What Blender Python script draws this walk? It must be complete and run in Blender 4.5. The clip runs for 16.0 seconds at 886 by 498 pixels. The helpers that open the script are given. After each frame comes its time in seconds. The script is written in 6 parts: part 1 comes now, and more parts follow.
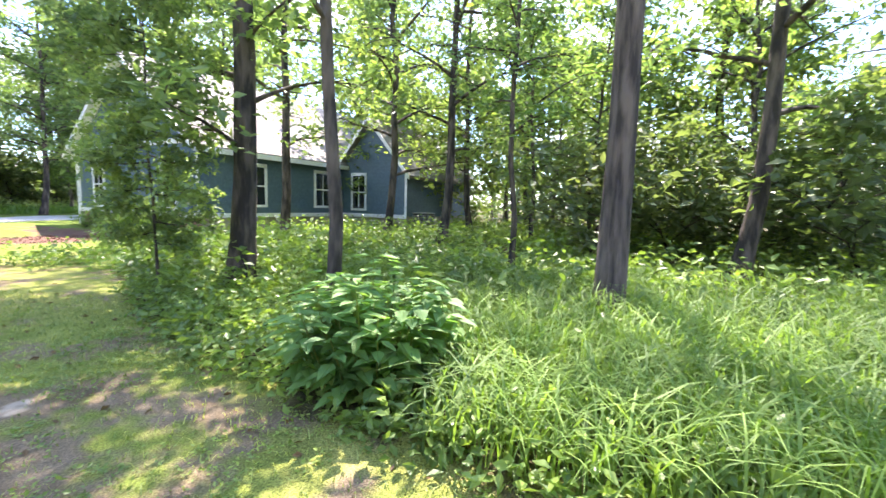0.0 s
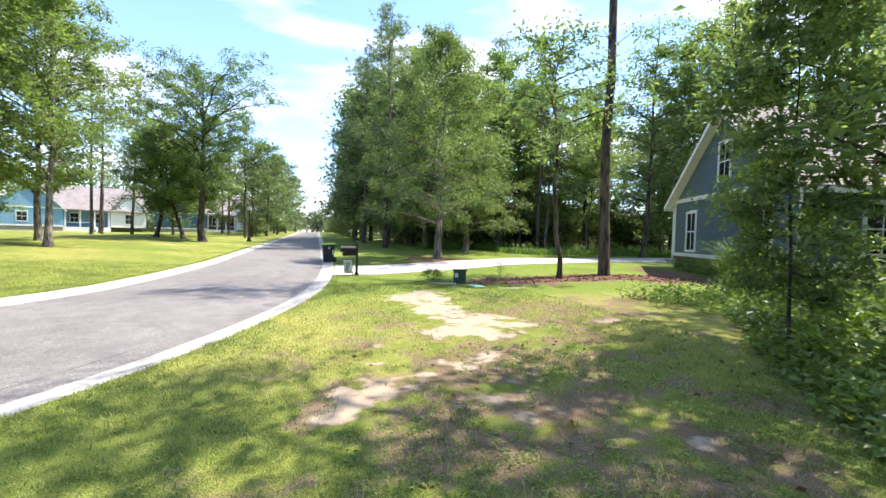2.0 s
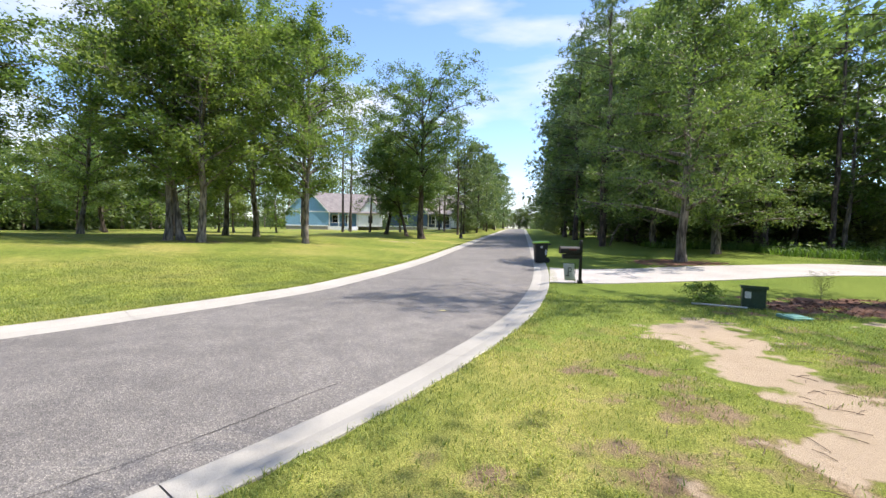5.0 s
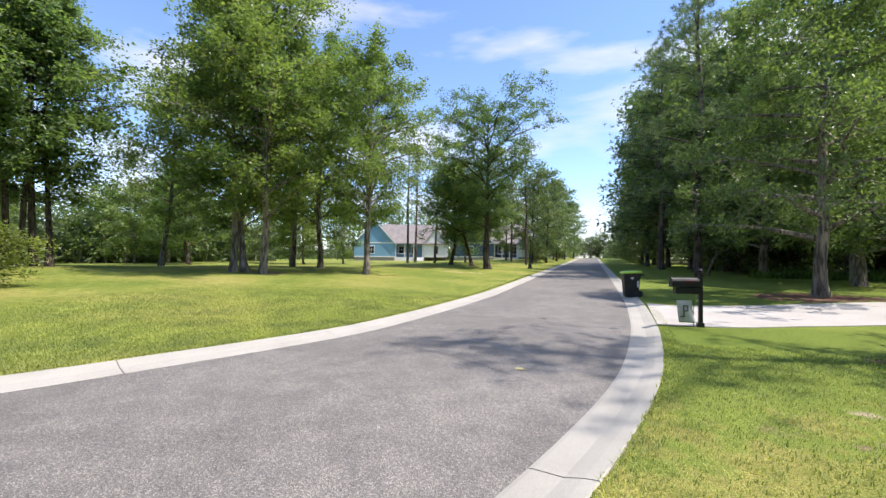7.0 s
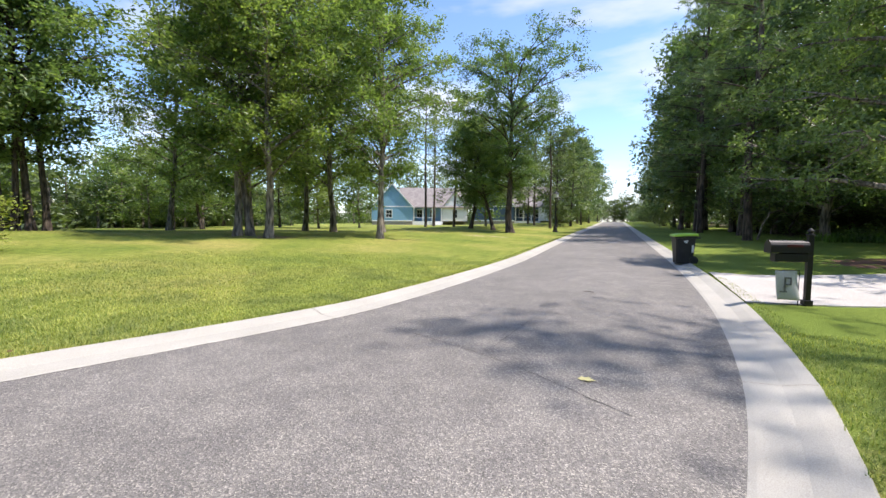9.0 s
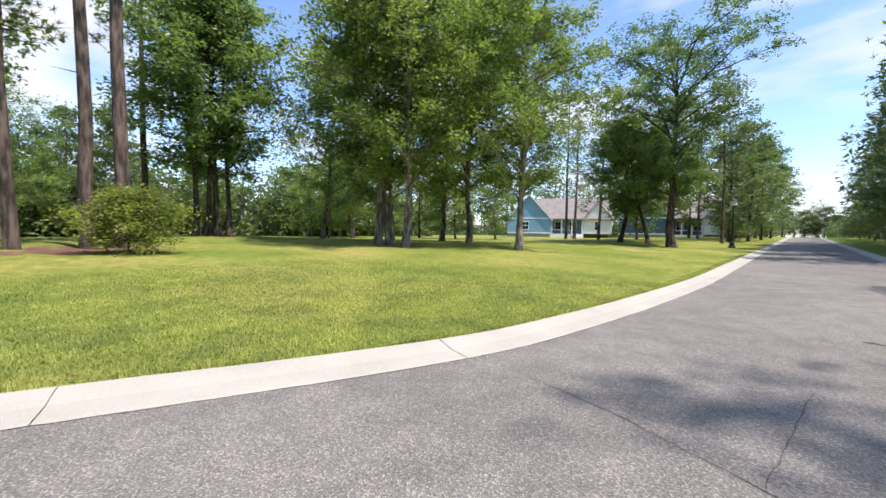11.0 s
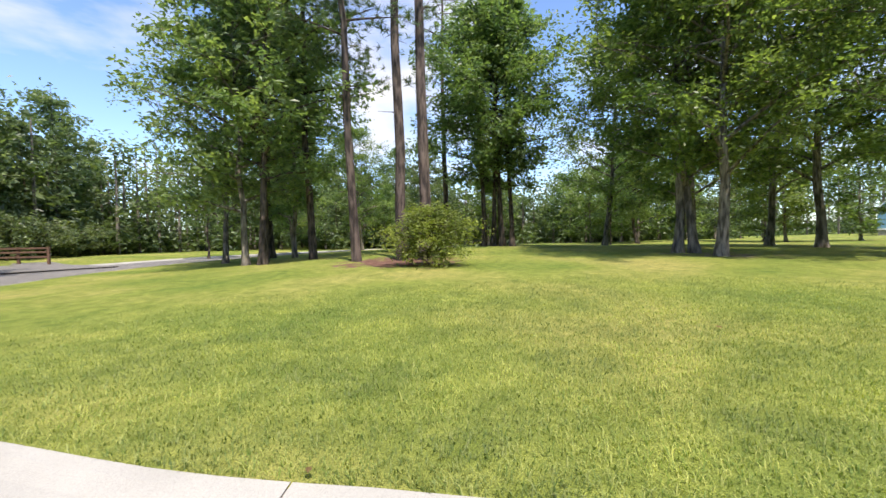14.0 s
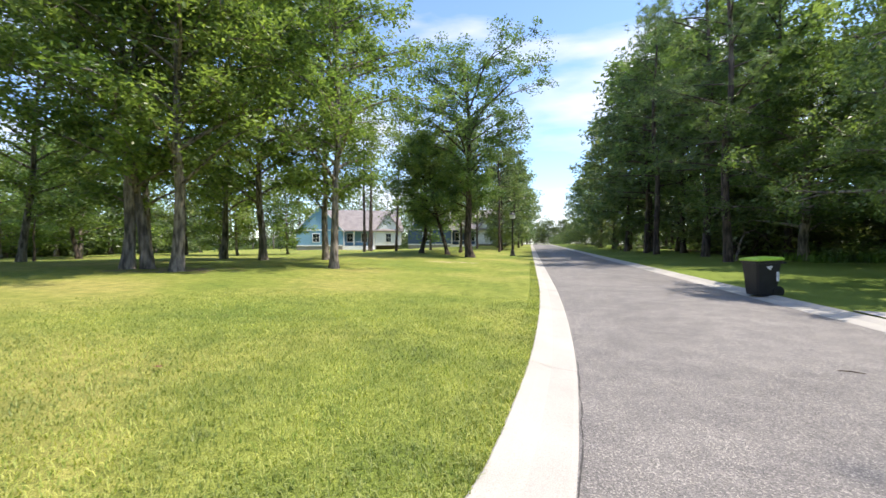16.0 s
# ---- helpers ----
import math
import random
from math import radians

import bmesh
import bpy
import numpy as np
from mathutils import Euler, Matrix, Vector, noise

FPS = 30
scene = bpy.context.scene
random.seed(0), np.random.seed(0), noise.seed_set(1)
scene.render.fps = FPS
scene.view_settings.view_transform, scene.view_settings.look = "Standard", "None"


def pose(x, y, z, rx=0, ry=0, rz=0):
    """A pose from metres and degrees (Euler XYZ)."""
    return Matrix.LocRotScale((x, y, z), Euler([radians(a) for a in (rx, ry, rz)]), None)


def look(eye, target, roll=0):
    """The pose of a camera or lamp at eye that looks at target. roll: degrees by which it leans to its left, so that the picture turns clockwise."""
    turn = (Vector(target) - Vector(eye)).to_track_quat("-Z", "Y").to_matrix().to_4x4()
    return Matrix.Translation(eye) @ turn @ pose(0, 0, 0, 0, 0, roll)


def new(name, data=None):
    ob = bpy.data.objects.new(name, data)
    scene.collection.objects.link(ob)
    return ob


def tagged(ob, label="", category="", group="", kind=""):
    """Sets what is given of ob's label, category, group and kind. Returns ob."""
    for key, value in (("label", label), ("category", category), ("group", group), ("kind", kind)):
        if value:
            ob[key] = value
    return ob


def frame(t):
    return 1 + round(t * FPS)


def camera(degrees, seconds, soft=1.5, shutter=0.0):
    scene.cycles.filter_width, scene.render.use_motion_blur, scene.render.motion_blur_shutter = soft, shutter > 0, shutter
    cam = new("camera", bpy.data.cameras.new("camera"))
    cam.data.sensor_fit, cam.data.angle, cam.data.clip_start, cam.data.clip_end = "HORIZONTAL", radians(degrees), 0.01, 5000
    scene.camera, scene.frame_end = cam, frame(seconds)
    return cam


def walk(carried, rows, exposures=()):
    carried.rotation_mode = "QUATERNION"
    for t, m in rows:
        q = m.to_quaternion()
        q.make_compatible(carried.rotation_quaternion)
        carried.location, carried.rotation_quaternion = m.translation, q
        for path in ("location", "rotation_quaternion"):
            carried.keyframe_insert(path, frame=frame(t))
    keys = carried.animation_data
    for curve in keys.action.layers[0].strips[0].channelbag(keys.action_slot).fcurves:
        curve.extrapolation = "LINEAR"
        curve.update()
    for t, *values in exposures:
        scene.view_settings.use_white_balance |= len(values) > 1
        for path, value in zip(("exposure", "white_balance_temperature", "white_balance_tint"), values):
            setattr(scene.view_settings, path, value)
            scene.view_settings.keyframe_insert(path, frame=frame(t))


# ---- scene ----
cam = camera(93.3, 16.0, 1.5, 0.08)
PATH = [
    (0, (6.68, -11.99, 1.721), (8.656, -11.759, 1.512), 1.5),
    (0.5, (6.471, -11.942, 1.73), (8.177, -10.921, 1.505), 1.9),
    (1, (6.427, -11.794, 1.713), (7.693, -10.259, 1.52), 1.6),
    (1.5, (6.361, -11.527, 1.724), (7.213, -9.722, 1.578), 1.2),
    (2, (6.343, -11.171, 1.745), (6.871, -9.243, 1.679), 1.6),
    (2.5, (6.312, -10.774, 1.744), (6.662, -8.805, 1.71), 2.2),
    (3, (6.273, -10.295, 1.736), (6.499, -8.309, 1.67), 1.9),
    (3.5, (6.248, -9.74, 1.736), (6.3, -7.742, 1.655), 1.1),
    (4, (6.18, -9.14, 1.741), (6.067, -7.145, 1.641), 0.9),
    (4.5, (6.13, -8.53, 1.738), (5.862, -6.55, 1.633), 0.7),
    (5, (5.996, -7.96, 1.745), (5.573, -6.008, 1.639), 1.1),
    (5.2, (5.95, -7.72, 1.742), (5.477, -5.78, 1.637), 1.2),
    (7.3, (5.27, -5.45, 1.652), (4.528, -3.594, 1.693), 0.8),
    (7.5, (5.195, -5.235, 1.648), (4.446, -3.381, 1.624), 0.8),
    (8, (4.991, -4.741, 1.601), (4.186, -2.915, 1.47), 0.4),
    (8.2, (4.895, -4.53, 1.586), (4.062, -2.718, 1.435), 0.2),
    (10.3, (3.815, -2.71, 1.462), (3.057, -0.861, 1.382), 0.6),
    (10.5, (3.66, -2.554, 1.453), (2.744, -0.777, 1.373), 0.8),
    (11, (3.249, -2.164, 1.401), (1.909, -0.682, 1.319), 0.9),
    (11.5, (2.891, -1.957, 1.388), (1.213, -0.872, 1.304), 0.5),
    (12, (2.616, -1.78, 1.438), (0.721, -1.145, 1.354), -0.1),
    (12.5, (2.237, -1.714, 1.462), (0.248, -1.515, 1.393), -0.6),
    (13, (1.949, -1.642, 1.486), (-0.048, -1.745, 1.448), -1.2),
    (13.5, (1.681, -1.556, 1.534), (-0.318, -1.549, 1.488), -1.3),
    (14, (1.279, -1.333, 1.538), (-0.682, -0.943, 1.482), -1.1),
    (14.5, (0.857, -1.0, 1.526), (-0.947, -0.138, 1.475), -0.6),
    (15, (0.719, -0.679, 1.47), (-0.775, 0.651, 1.443), -0.5),
    (15.5, (0.547, -0.446, 1.473), (-0.491, 1.263, 1.454), -0.3),
    (16, (0.389, -0.151, 1.514), (-0.07, 1.796, 1.494), -0.3),
]
walk(cam, [(t, look(eye, target, roll)) for t, eye, target, roll in PATH],
     exposures=[(0, 2.4, 6550, 22), (0.6, 2.35, 6500, 22), (1.5, 1.5, 6550, 18), (2.5, 1.04, 6700, 16), (5, 0.62, 6650, 16), (7.5, 0.53, 6600, 17), (8.5, 0.56, 6600, 17), (10.5, 0.63, 6700, 17), (11.2, 0.52, 6700, 17), (13, 0.5, 6700, 16), (16, 0.7, 6700, 16)])

# ---- world, sun ----
SUN_AZ, SUN_EL = radians(9), radians(63)      # the way to the sun: from +x towards +y, and up
world = bpy.data.worlds.new("world")
scene.world = world
world.use_nodes = True
wn, wl = world.node_tree.nodes, world.node_tree.links
sky = wn.new("ShaderNodeTexSky")
sky.sky_type, sky.sun_disc = "NISHITA", False
sky.sun_elevation, sky.sun_rotation = SUN_EL, radians(90) - SUN_AZ
sky.dust_density, sky.ozone_density, sky.air_density = 0.15, 2.5, 1.0
wc = wn.new("ShaderNodeTexCoord")
wm = wn.new("ShaderNodeMapping")
wm.inputs["Scale"].default_value = (1.2, 1.9, 5.0)
wm.inputs["Rotation"].default_value = (0, 0.2, 0.5)
wnoise = wn.new("ShaderNodeTexNoise")
wnoise.inputs["Scale"].default_value, wnoise.inputs["Detail"].default_value = 1.7, 7
wramp = wn.new("ShaderNodeValToRGB")
wramp.color_ramp.elements[0].position, wramp.color_ramp.elements[1].position = 0.47, 0.68
wmix = wn.new("ShaderNodeMix")
wmix.data_type = "RGBA"
wmix.inputs[7].default_value = (3.75, 3.9, 4.15, 1)
wl.new(wc.outputs["Generated"], wm.inputs["Vector"])
wl.new(wm.outputs["Vector"], wnoise.inputs["Vector"])
wl.new(wnoise.outputs["Fac"], wramp.inputs["Fac"])
wl.new(wramp.outputs["Color"], wmix.inputs[0])
wtint = wn.new("ShaderNodeMix")                           # clear deep blue summer air
wtint.data_type, wtint.blend_type = "RGBA", "MULTIPLY"
wtint.inputs[0].default_value = 1.0
wtint.inputs[7].default_value = (0.83, 0.92, 1.04, 1)
wl.new(sky.outputs["Color"], wtint.inputs[6])
wl.new(wtint.outputs[2], wmix.inputs[6])
wl.new(wmix.outputs[2], wn["Background"].inputs["Color"])
wn["Background"].inputs["Strength"].default_value = 0.20
sun = new("sun", bpy.data.lights.new("sun", "SUN"))
sun.data.energy, sun.data.angle, sun.data.color = 4.6, radians(0.6), (1.0, 0.95, 0.86)
sun_way = Vector((math.cos(SUN_AZ) * math.cos(SUN_EL), math.sin(SUN_AZ) * math.cos(SUN_EL), math.sin(SUN_EL)))
sun.matrix_world = look(sun_way * 60, (0, 0, 0))


# ---- materials ----
def material(name):
    m = bpy.data.materials.new(name)
    m.use_nodes = True
    return m, m.node_tree.nodes, m.node_tree.links, m.node_tree.nodes["Principled BSDF"]


def ramp(nodes, stops):
    r = nodes.new("ShaderNodeValToRGB")
    e = r.color_ramp.elements
    while len(e) < len(stops):
        e.new(0.5)
    for i, (p, c) in enumerate(stops):
        e[i].position, e[i].color = p, (*c, 1)
    return r


def noise_tex(nodes, links, scale, detail=4, stretch=None, coord="Object"):
    tc = nodes.new("ShaderNodeTexCoord")
    n = nodes.new("ShaderNodeTexNoise")
    n.inputs["Scale"].default_value, n.inputs["Detail"].default_value = scale, detail
    if stretch:
        mp = nodes.new("ShaderNodeMapping")
        mp.inputs["Scale"].default_value = stretch
        links.new(tc.outputs[coord], mp.inputs["Vector"])
        links.new(mp.outputs["Vector"], n.inputs["Vector"])
    else:
        links.new(tc.outputs[coord], n.inputs["Vector"])
    return n


def bump(nodes, links, bsdf, height, strength, distance):
    b = nodes.new("ShaderNodeBump")
    b.inputs["Strength"].default_value, b.inputs["Distance"].default_value = strength, distance
    links.new(height, b.inputs["Height"])
    links.new(b.outputs["Normal"], bsdf.inputs["Normal"])


def mixed(nodes, links, fac, a, b, mode="MIX"):
    x = nodes.new("ShaderNodeMix")
    x.data_type, x.blend_type = "RGBA", mode
    for i, v in ((0, fac), (6, a), (7, b)):
        if isinstance(v, (int, float)):
            x.inputs[i].default_value = v
        elif isinstance(v, tuple):
            x.inputs[i].default_value = (*v, 1)
        else:
            links.new(v, x.inputs[i])
    return x.outputs[2]


def surface(name, dark, light, scale, rough=0.8, fine=None, relief=0.3, depth=0.01, stretch=None, metal=0.0, random_amount=0.0):
    """A surface with a broad stain noise and a fine grain noise."""
    m, n, l, p = material(name)
    broad = noise_tex(n, l, scale, 5, stretch)
    r = ramp(n, [(0.3, dark), (0.7, light)])
    l.new(broad.outputs["Fac"], r.inputs["Fac"])
    grain = noise_tex(n, l, fine or scale * 9, 3, stretch)
    g = ramp(n, [(0.3, (0.72, 0.72, 0.72)), (0.7, (1.15, 1.15, 1.15))])
    l.new(grain.outputs["Fac"], g.inputs["Fac"])
    c = mixed(n, l, 1.0, r.outputs["Color"], g.outputs["Color"], "MULTIPLY")
    if random_amount:
        oi = n.new("ShaderNodeObjectInfo")
        rr = ramp(n, [(0, (1 - random_amount,) * 3), (1, (1 + random_amount,) * 3)])
        l.new(oi.outputs["Random"], rr.inputs["Fac"])
        c = mixed(n, l, 1.0, c, rr.outputs["Color"], "MULTIPLY")
    l.new(c, p.inputs["Base Color"])
    p.inputs["Roughness"].default_value, p.inputs["Metallic"].default_value = rough, metal
    bump(n, l, p, grain.outputs["Fac"], relief, depth)
    return m


def leaf_material(name, dark, light, glow=0.42, rough=0.42, even=0.12):
    """Leaves: each one of its own tint, matt to half-glossy, letting some light through."""
    m, n, l, p = material(name)
    geo = n.new("ShaderNodeNewGeometry")
    r = ramp(n, [(0.0, tuple((1 - even) * a + even * b for a, b in zip(dark, light))), (1.0, tuple(even * a + (1 - even) * b for a, b in zip(dark, light)))])
    l.new(geo.outputs["Random Per Island"], r.inputs["Fac"])
    spray = noise_tex(n, l, 0.9, 3)                       # clump-sized shaded (bluish) and sunlit (warm) tones painted into the leaf colour
    young = ramp(n, [(0.34, (0.66, 0.70, 0.78)), (0.66, (1.36, 1.30, 1.12))])
    l.new(spray.outputs["Fac"], young.inputs["Fac"])
    oi = n.new("ShaderNodeObjectInfo")
    tint = ramp(n, [(0.0, (0.80, 0.88, 0.80)), (1.0, (1.18, 1.08, 1.05))])
    l.new(oi.outputs["Random"], tint.inputs["Fac"])
    c = mixed(n, l, 1.0, mixed(n, l, 1.0, r.outputs["Color"], young.outputs["Color"], "MULTIPLY"), tint.outputs["Color"], "MULTIPLY")
    l.new(c, p.inputs["Base Color"])
    p.inputs["Roughness"].default_value = rough
    p.inputs["Specular IOR Level"].default_value = 0.5
    t = n.new("ShaderNodeBsdfTranslucent")
    l.new(mixed(n, l, 1.0, c, (1.35, 1.45, 0.6), "MULTIPLY"), t.inputs["Color"])
    mx = n.new("ShaderNodeMixShader")
    mx.inputs[0].default_value = glow
    l.new(p.outputs[0], mx.inputs[1])
    l.new(t.outputs[0], mx.inputs[2])
    l.new(mx.outputs[0], n["Material Output"].inputs["Surface"])
    return m


def bark_material(name, dark, light, scale=6.0):
    m, n, l, p = material(name)
    v = noise_tex(n, l, scale, 6, (1, 1, 0.22))
    r = ramp(n, [(0.40, dark), (0.60, light)])
    l.new(v.outputs["Fac"], r.inputs["Fac"])
    broad = noise_tex(n, l, 0.9, 3)
    rb = ramp(n, [(0.3, (0.75, 0.75, 0.78)), (0.7, (1.2, 1.17, 1.1))])
    l.new(broad.outputs["Fac"], rb.inputs["Fac"])
    l.new(mixed(n, l, 1.0, r.outputs["Color"], rb.outputs["Color"], "MULTIPLY"), p.inputs["Base Color"])
    p.inputs["Roughness"].default_value = 0.92
    bump(n, l, p, v.outputs["Fac"], 1.0, 0.08)
    return m


LEAF_GUM = leaf_material("gum_leaf", (0.095, 0.155, 0.065), (0.29, 0.37, 0.15), 0.52)
LEAF_OAK = leaf_material("oak_leaf", (0.08, 0.14, 0.062), (0.22, 0.305, 0.125))
LEAF_DARK = leaf_material("shade_leaf", (0.095, 0.165, 0.085), (0.255, 0.345, 0.165), 0.5)
LEAF_PINE = leaf_material("pine_needles", (0.085, 0.14, 0.08), (0.22, 0.29, 0.16), 0.4)
LEAF_BUSH = leaf_material("bush_leaf", (0.11, 0.19, 0.05), (0.27, 0.37, 0.10))
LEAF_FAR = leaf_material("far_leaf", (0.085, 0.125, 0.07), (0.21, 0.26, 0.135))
LEAF_OLIVE = leaf_material("olive_leaf", (0.15, 0.20, 0.055), (0.34, 0.38, 0.12), 0.5)
GRASS = leaf_material("grass_blade", (0.11, 0.19, 0.035), (0.45, 0.48, 0.17), 0.35, 0.55, 0.0)
GRASS_TALL = leaf_material("tall_grass_blade", (0.085, 0.165, 0.04), (0.22, 0.335, 0.085), 0.45, 0.6)
PETAL = leaf_material("white_petal", (0.7, 0.66, 0.66), (0.85, 0.82, 0.8), 0.4)
BARK_PINE = bark_material("pine_bark", (0.040, 0.030, 0.026), (0.155, 0.118, 0.10), 7)
BARK_GREY = bark_material("grey_bark", (0.085, 0.073, 0.06), (0.31, 0.27, 0.228), 8)
BARK_PALE = bark_material("pale_bark", (0.16, 0.13, 0.10), (0.34, 0.29, 0.24), 9)
BARK_DARK = bark_material("dark_bark", (0.028, 0.022, 0.018), (0.13, 0.10, 0.08), 8)
CURB = surface("concrete_curb", (0.37, 0.352, 0.308), (0.46, 0.44, 0.388), 0.9, 0.85, 160, 0.2, 0.002)
DRIVE = surface("concrete_drive", (0.42, 0.395, 0.36), (0.53, 0.50, 0.46), 0.6, 0.85, 40, 0.2, 0.004)
SIDING = surface("blue_siding", (0.072, 0.120, 0.150), (0.088, 0.142, 0.175), 0.7, 0.55, 14, 0.15, 0.003)
SIDING_LIGHT = surface("pale_blue_siding", (0.16, 0.33, 0.46), (0.20, 0.38, 0.52), 0.5, 0.55, 12, 0.15, 0.003)
SIDING_NAVY = surface("navy_siding", (0.05, 0.09, 0.15), (0.065, 0.11, 0.18), 0.5, 0.55, 12, 0.15, 0.003)
WHITE = surface("white_paint", (0.74, 0.74, 0.73), (0.82, 0.82, 0.81), 1.2, 0.45, 20, 0.1, 0.002)
ROOF = surface("roof_shingle", (0.21, 0.185, 0.172), (0.30, 0.27, 0.25), 1.5, 0.9, 22, 0.5, 0.01, None, 0, 0.12)
BRICK = surface("brown_brick", (0.15, 0.085, 0.06), (0.27, 0.16, 0.11), 3, 0.9, 20, 0.4, 0.006, None, 0, 0.25)
MORTAR = surface("mortar", (0.30, 0.27, 0.23), (0.38, 0.34, 0.30), 3, 0.95, 30)
BLACK = surface("black_plastic", (0.012, 0.013, 0.014), (0.022, 0.023, 0.025), 4, 0.5, 60, 0.2, 0.002)
BLACK_METAL = surface("black_metal", (0.006, 0.006, 0.007), (0.012, 0.012, 0.013), 4, 0.5, 40, 0.1, 0.001)
LIME = surface("lime_plastic", (0.36, 0.62, 0.03), (0.44, 0.72, 0.05), 4, 0.45, 40, 0.1, 0.001)
GREEN_METAL = surface("green_metal", (0.025, 0.055, 0.04), (0.04, 0.08, 0.058), 3, 0.45, 30, 0.1, 0.001)
TEAL = surface("teal_plastic", (0.12, 0.30, 0.26), (0.18, 0.38, 0.33), 4, 0.5, 30, 0.1, 0.001)
GREY_CLOTH = surface("grey_cloth", (0.52, 0.52, 0.51), (0.62, 0.62, 0.61), 6, 0.9, 120, 0.3, 0.001)
PALE = surface("pale_print", (0.70, 0.70, 0.68), (0.78, 0.78, 0.76), 6, 0.7, 60, 0.1, 0.001)
DARK_PRINT = surface("dark_print", (0.10, 0.10, 0.10), (0.14, 0.14, 0.14), 6, 0.7, 60, 0.1, 0.001)
RED_PRINT = surface("red_print", (0.07, 0.008, 0.010), (0.10, 0.012, 0.014), 6, 0.5, 60, 0.1, 0.001)
WOOD = surface("brown_wood", (0.10, 0.055, 0.035), (0.20, 0.115, 0.075), 3, 0.85, 25, 0.4, 0.004, (1, 1, 0.3))
TWIG = surface("dry_twig", (0.10, 0.07, 0.05), (0.22, 0.16, 0.11), 8, 0.9)
DEAD_LEAF = leaf_material("dead_leaf", (0.10, 0.055, 0.025), (0.30, 0.18, 0.08), 0.15, 0.8)
BARK_MULCH = leaf_material("bark_mulch", (0.09, 0.04, 0.03), (0.30, 0.17, 0.125), 0.02, 0.9)
GREY_METAL = surface("grey_metal", (0.20, 0.21, 0.21), (0.28, 0.29, 0.29), 3, 0.5, 30, 0.1, 0.001)
YELLOW_LEAF = leaf_material("yellow_leaf", (0.7, 0.6, 0.3), (0.8, 0.7, 0.4), 0.05, 0.7)
LEAF_BROAD = leaf_material("broad_leaf", (0.16, 0.29, 0.085), (0.28, 0.43, 0.14), 0.42, 0.62)
YELLOW_BOARD = surface("mossy_board", (0.22, 0.19, 0.06), (0.32, 0.27, 0.09), 4, 0.9)


def glass_material():
    m, n, l, p = material("window_glass")
    p.inputs["Base Color"].default_value = (0.02, 0.025, 0.03, 1)
    p.inputs["Roughness"].default_value = 0.04
    p.inputs["Specular IOR Level"].default_value = 0.8
    return m


GLASS = glass_material()


def asphalt_material():
    m, n, l, p = material("asphalt")
    broad = noise_tex(n, l, 0.35, 5)
    r = ramp(n, [(0.3, (0.175, 0.165, 0.152)), (0.7, (0.232, 0.218, 0.201))])
    l.new(broad.outputs["Fac"], r.inputs["Fac"])
    tc = n.new("ShaderNodeTexCoord")
    v = n.new("ShaderNodeTexVoronoi")
    v.inputs["Scale"].default_value = 105
    l.new(tc.outputs["Object"], v.inputs["Vector"])
    stones = n.new("ShaderNodeSeparateColor")
    l.new(v.outputs["Color"], stones.inputs[0])
    rs = ramp(n, [(0.0, (0.5, 0.5, 0.5)), (0.45, (0.86, 0.86, 0.86)), (0.8, (1.1, 1.09, 1.07)), (1.0, (2.0, 1.94, 1.84))])
    l.new(stones.outputs[0], rs.inputs["Fac"])
    c = mixed(n, l, 1.0, r.outputs["Color"], rs.outputs["Color"], "MULTIPLY")
    wear = noise_tex(n, l, 2.2, 6)
    rw = ramp(n, [(0.35, (0.86, 0.86, 0.87)), (0.65, (1.1, 1.1, 1.09))])
    l.new(wear.outputs["Fac"], rw.inputs["Fac"])
    c = mixed(n, l, 1.0, c, rw.outputs["Color"], "MULTIPLY")
    l.new(c, p.inputs["Base Color"])
    p.inputs["Roughness"].default_value = 0.8
    bump(n, l, p, v.outputs["Distance"], 0.8, 0.008)
    return m


ASPHALT = asphalt_material()
ASPHALT_CRACK = surface("asphalt_crack", (0.055, 0.052, 0.048), (0.085, 0.08, 0.074), 8, 0.95)


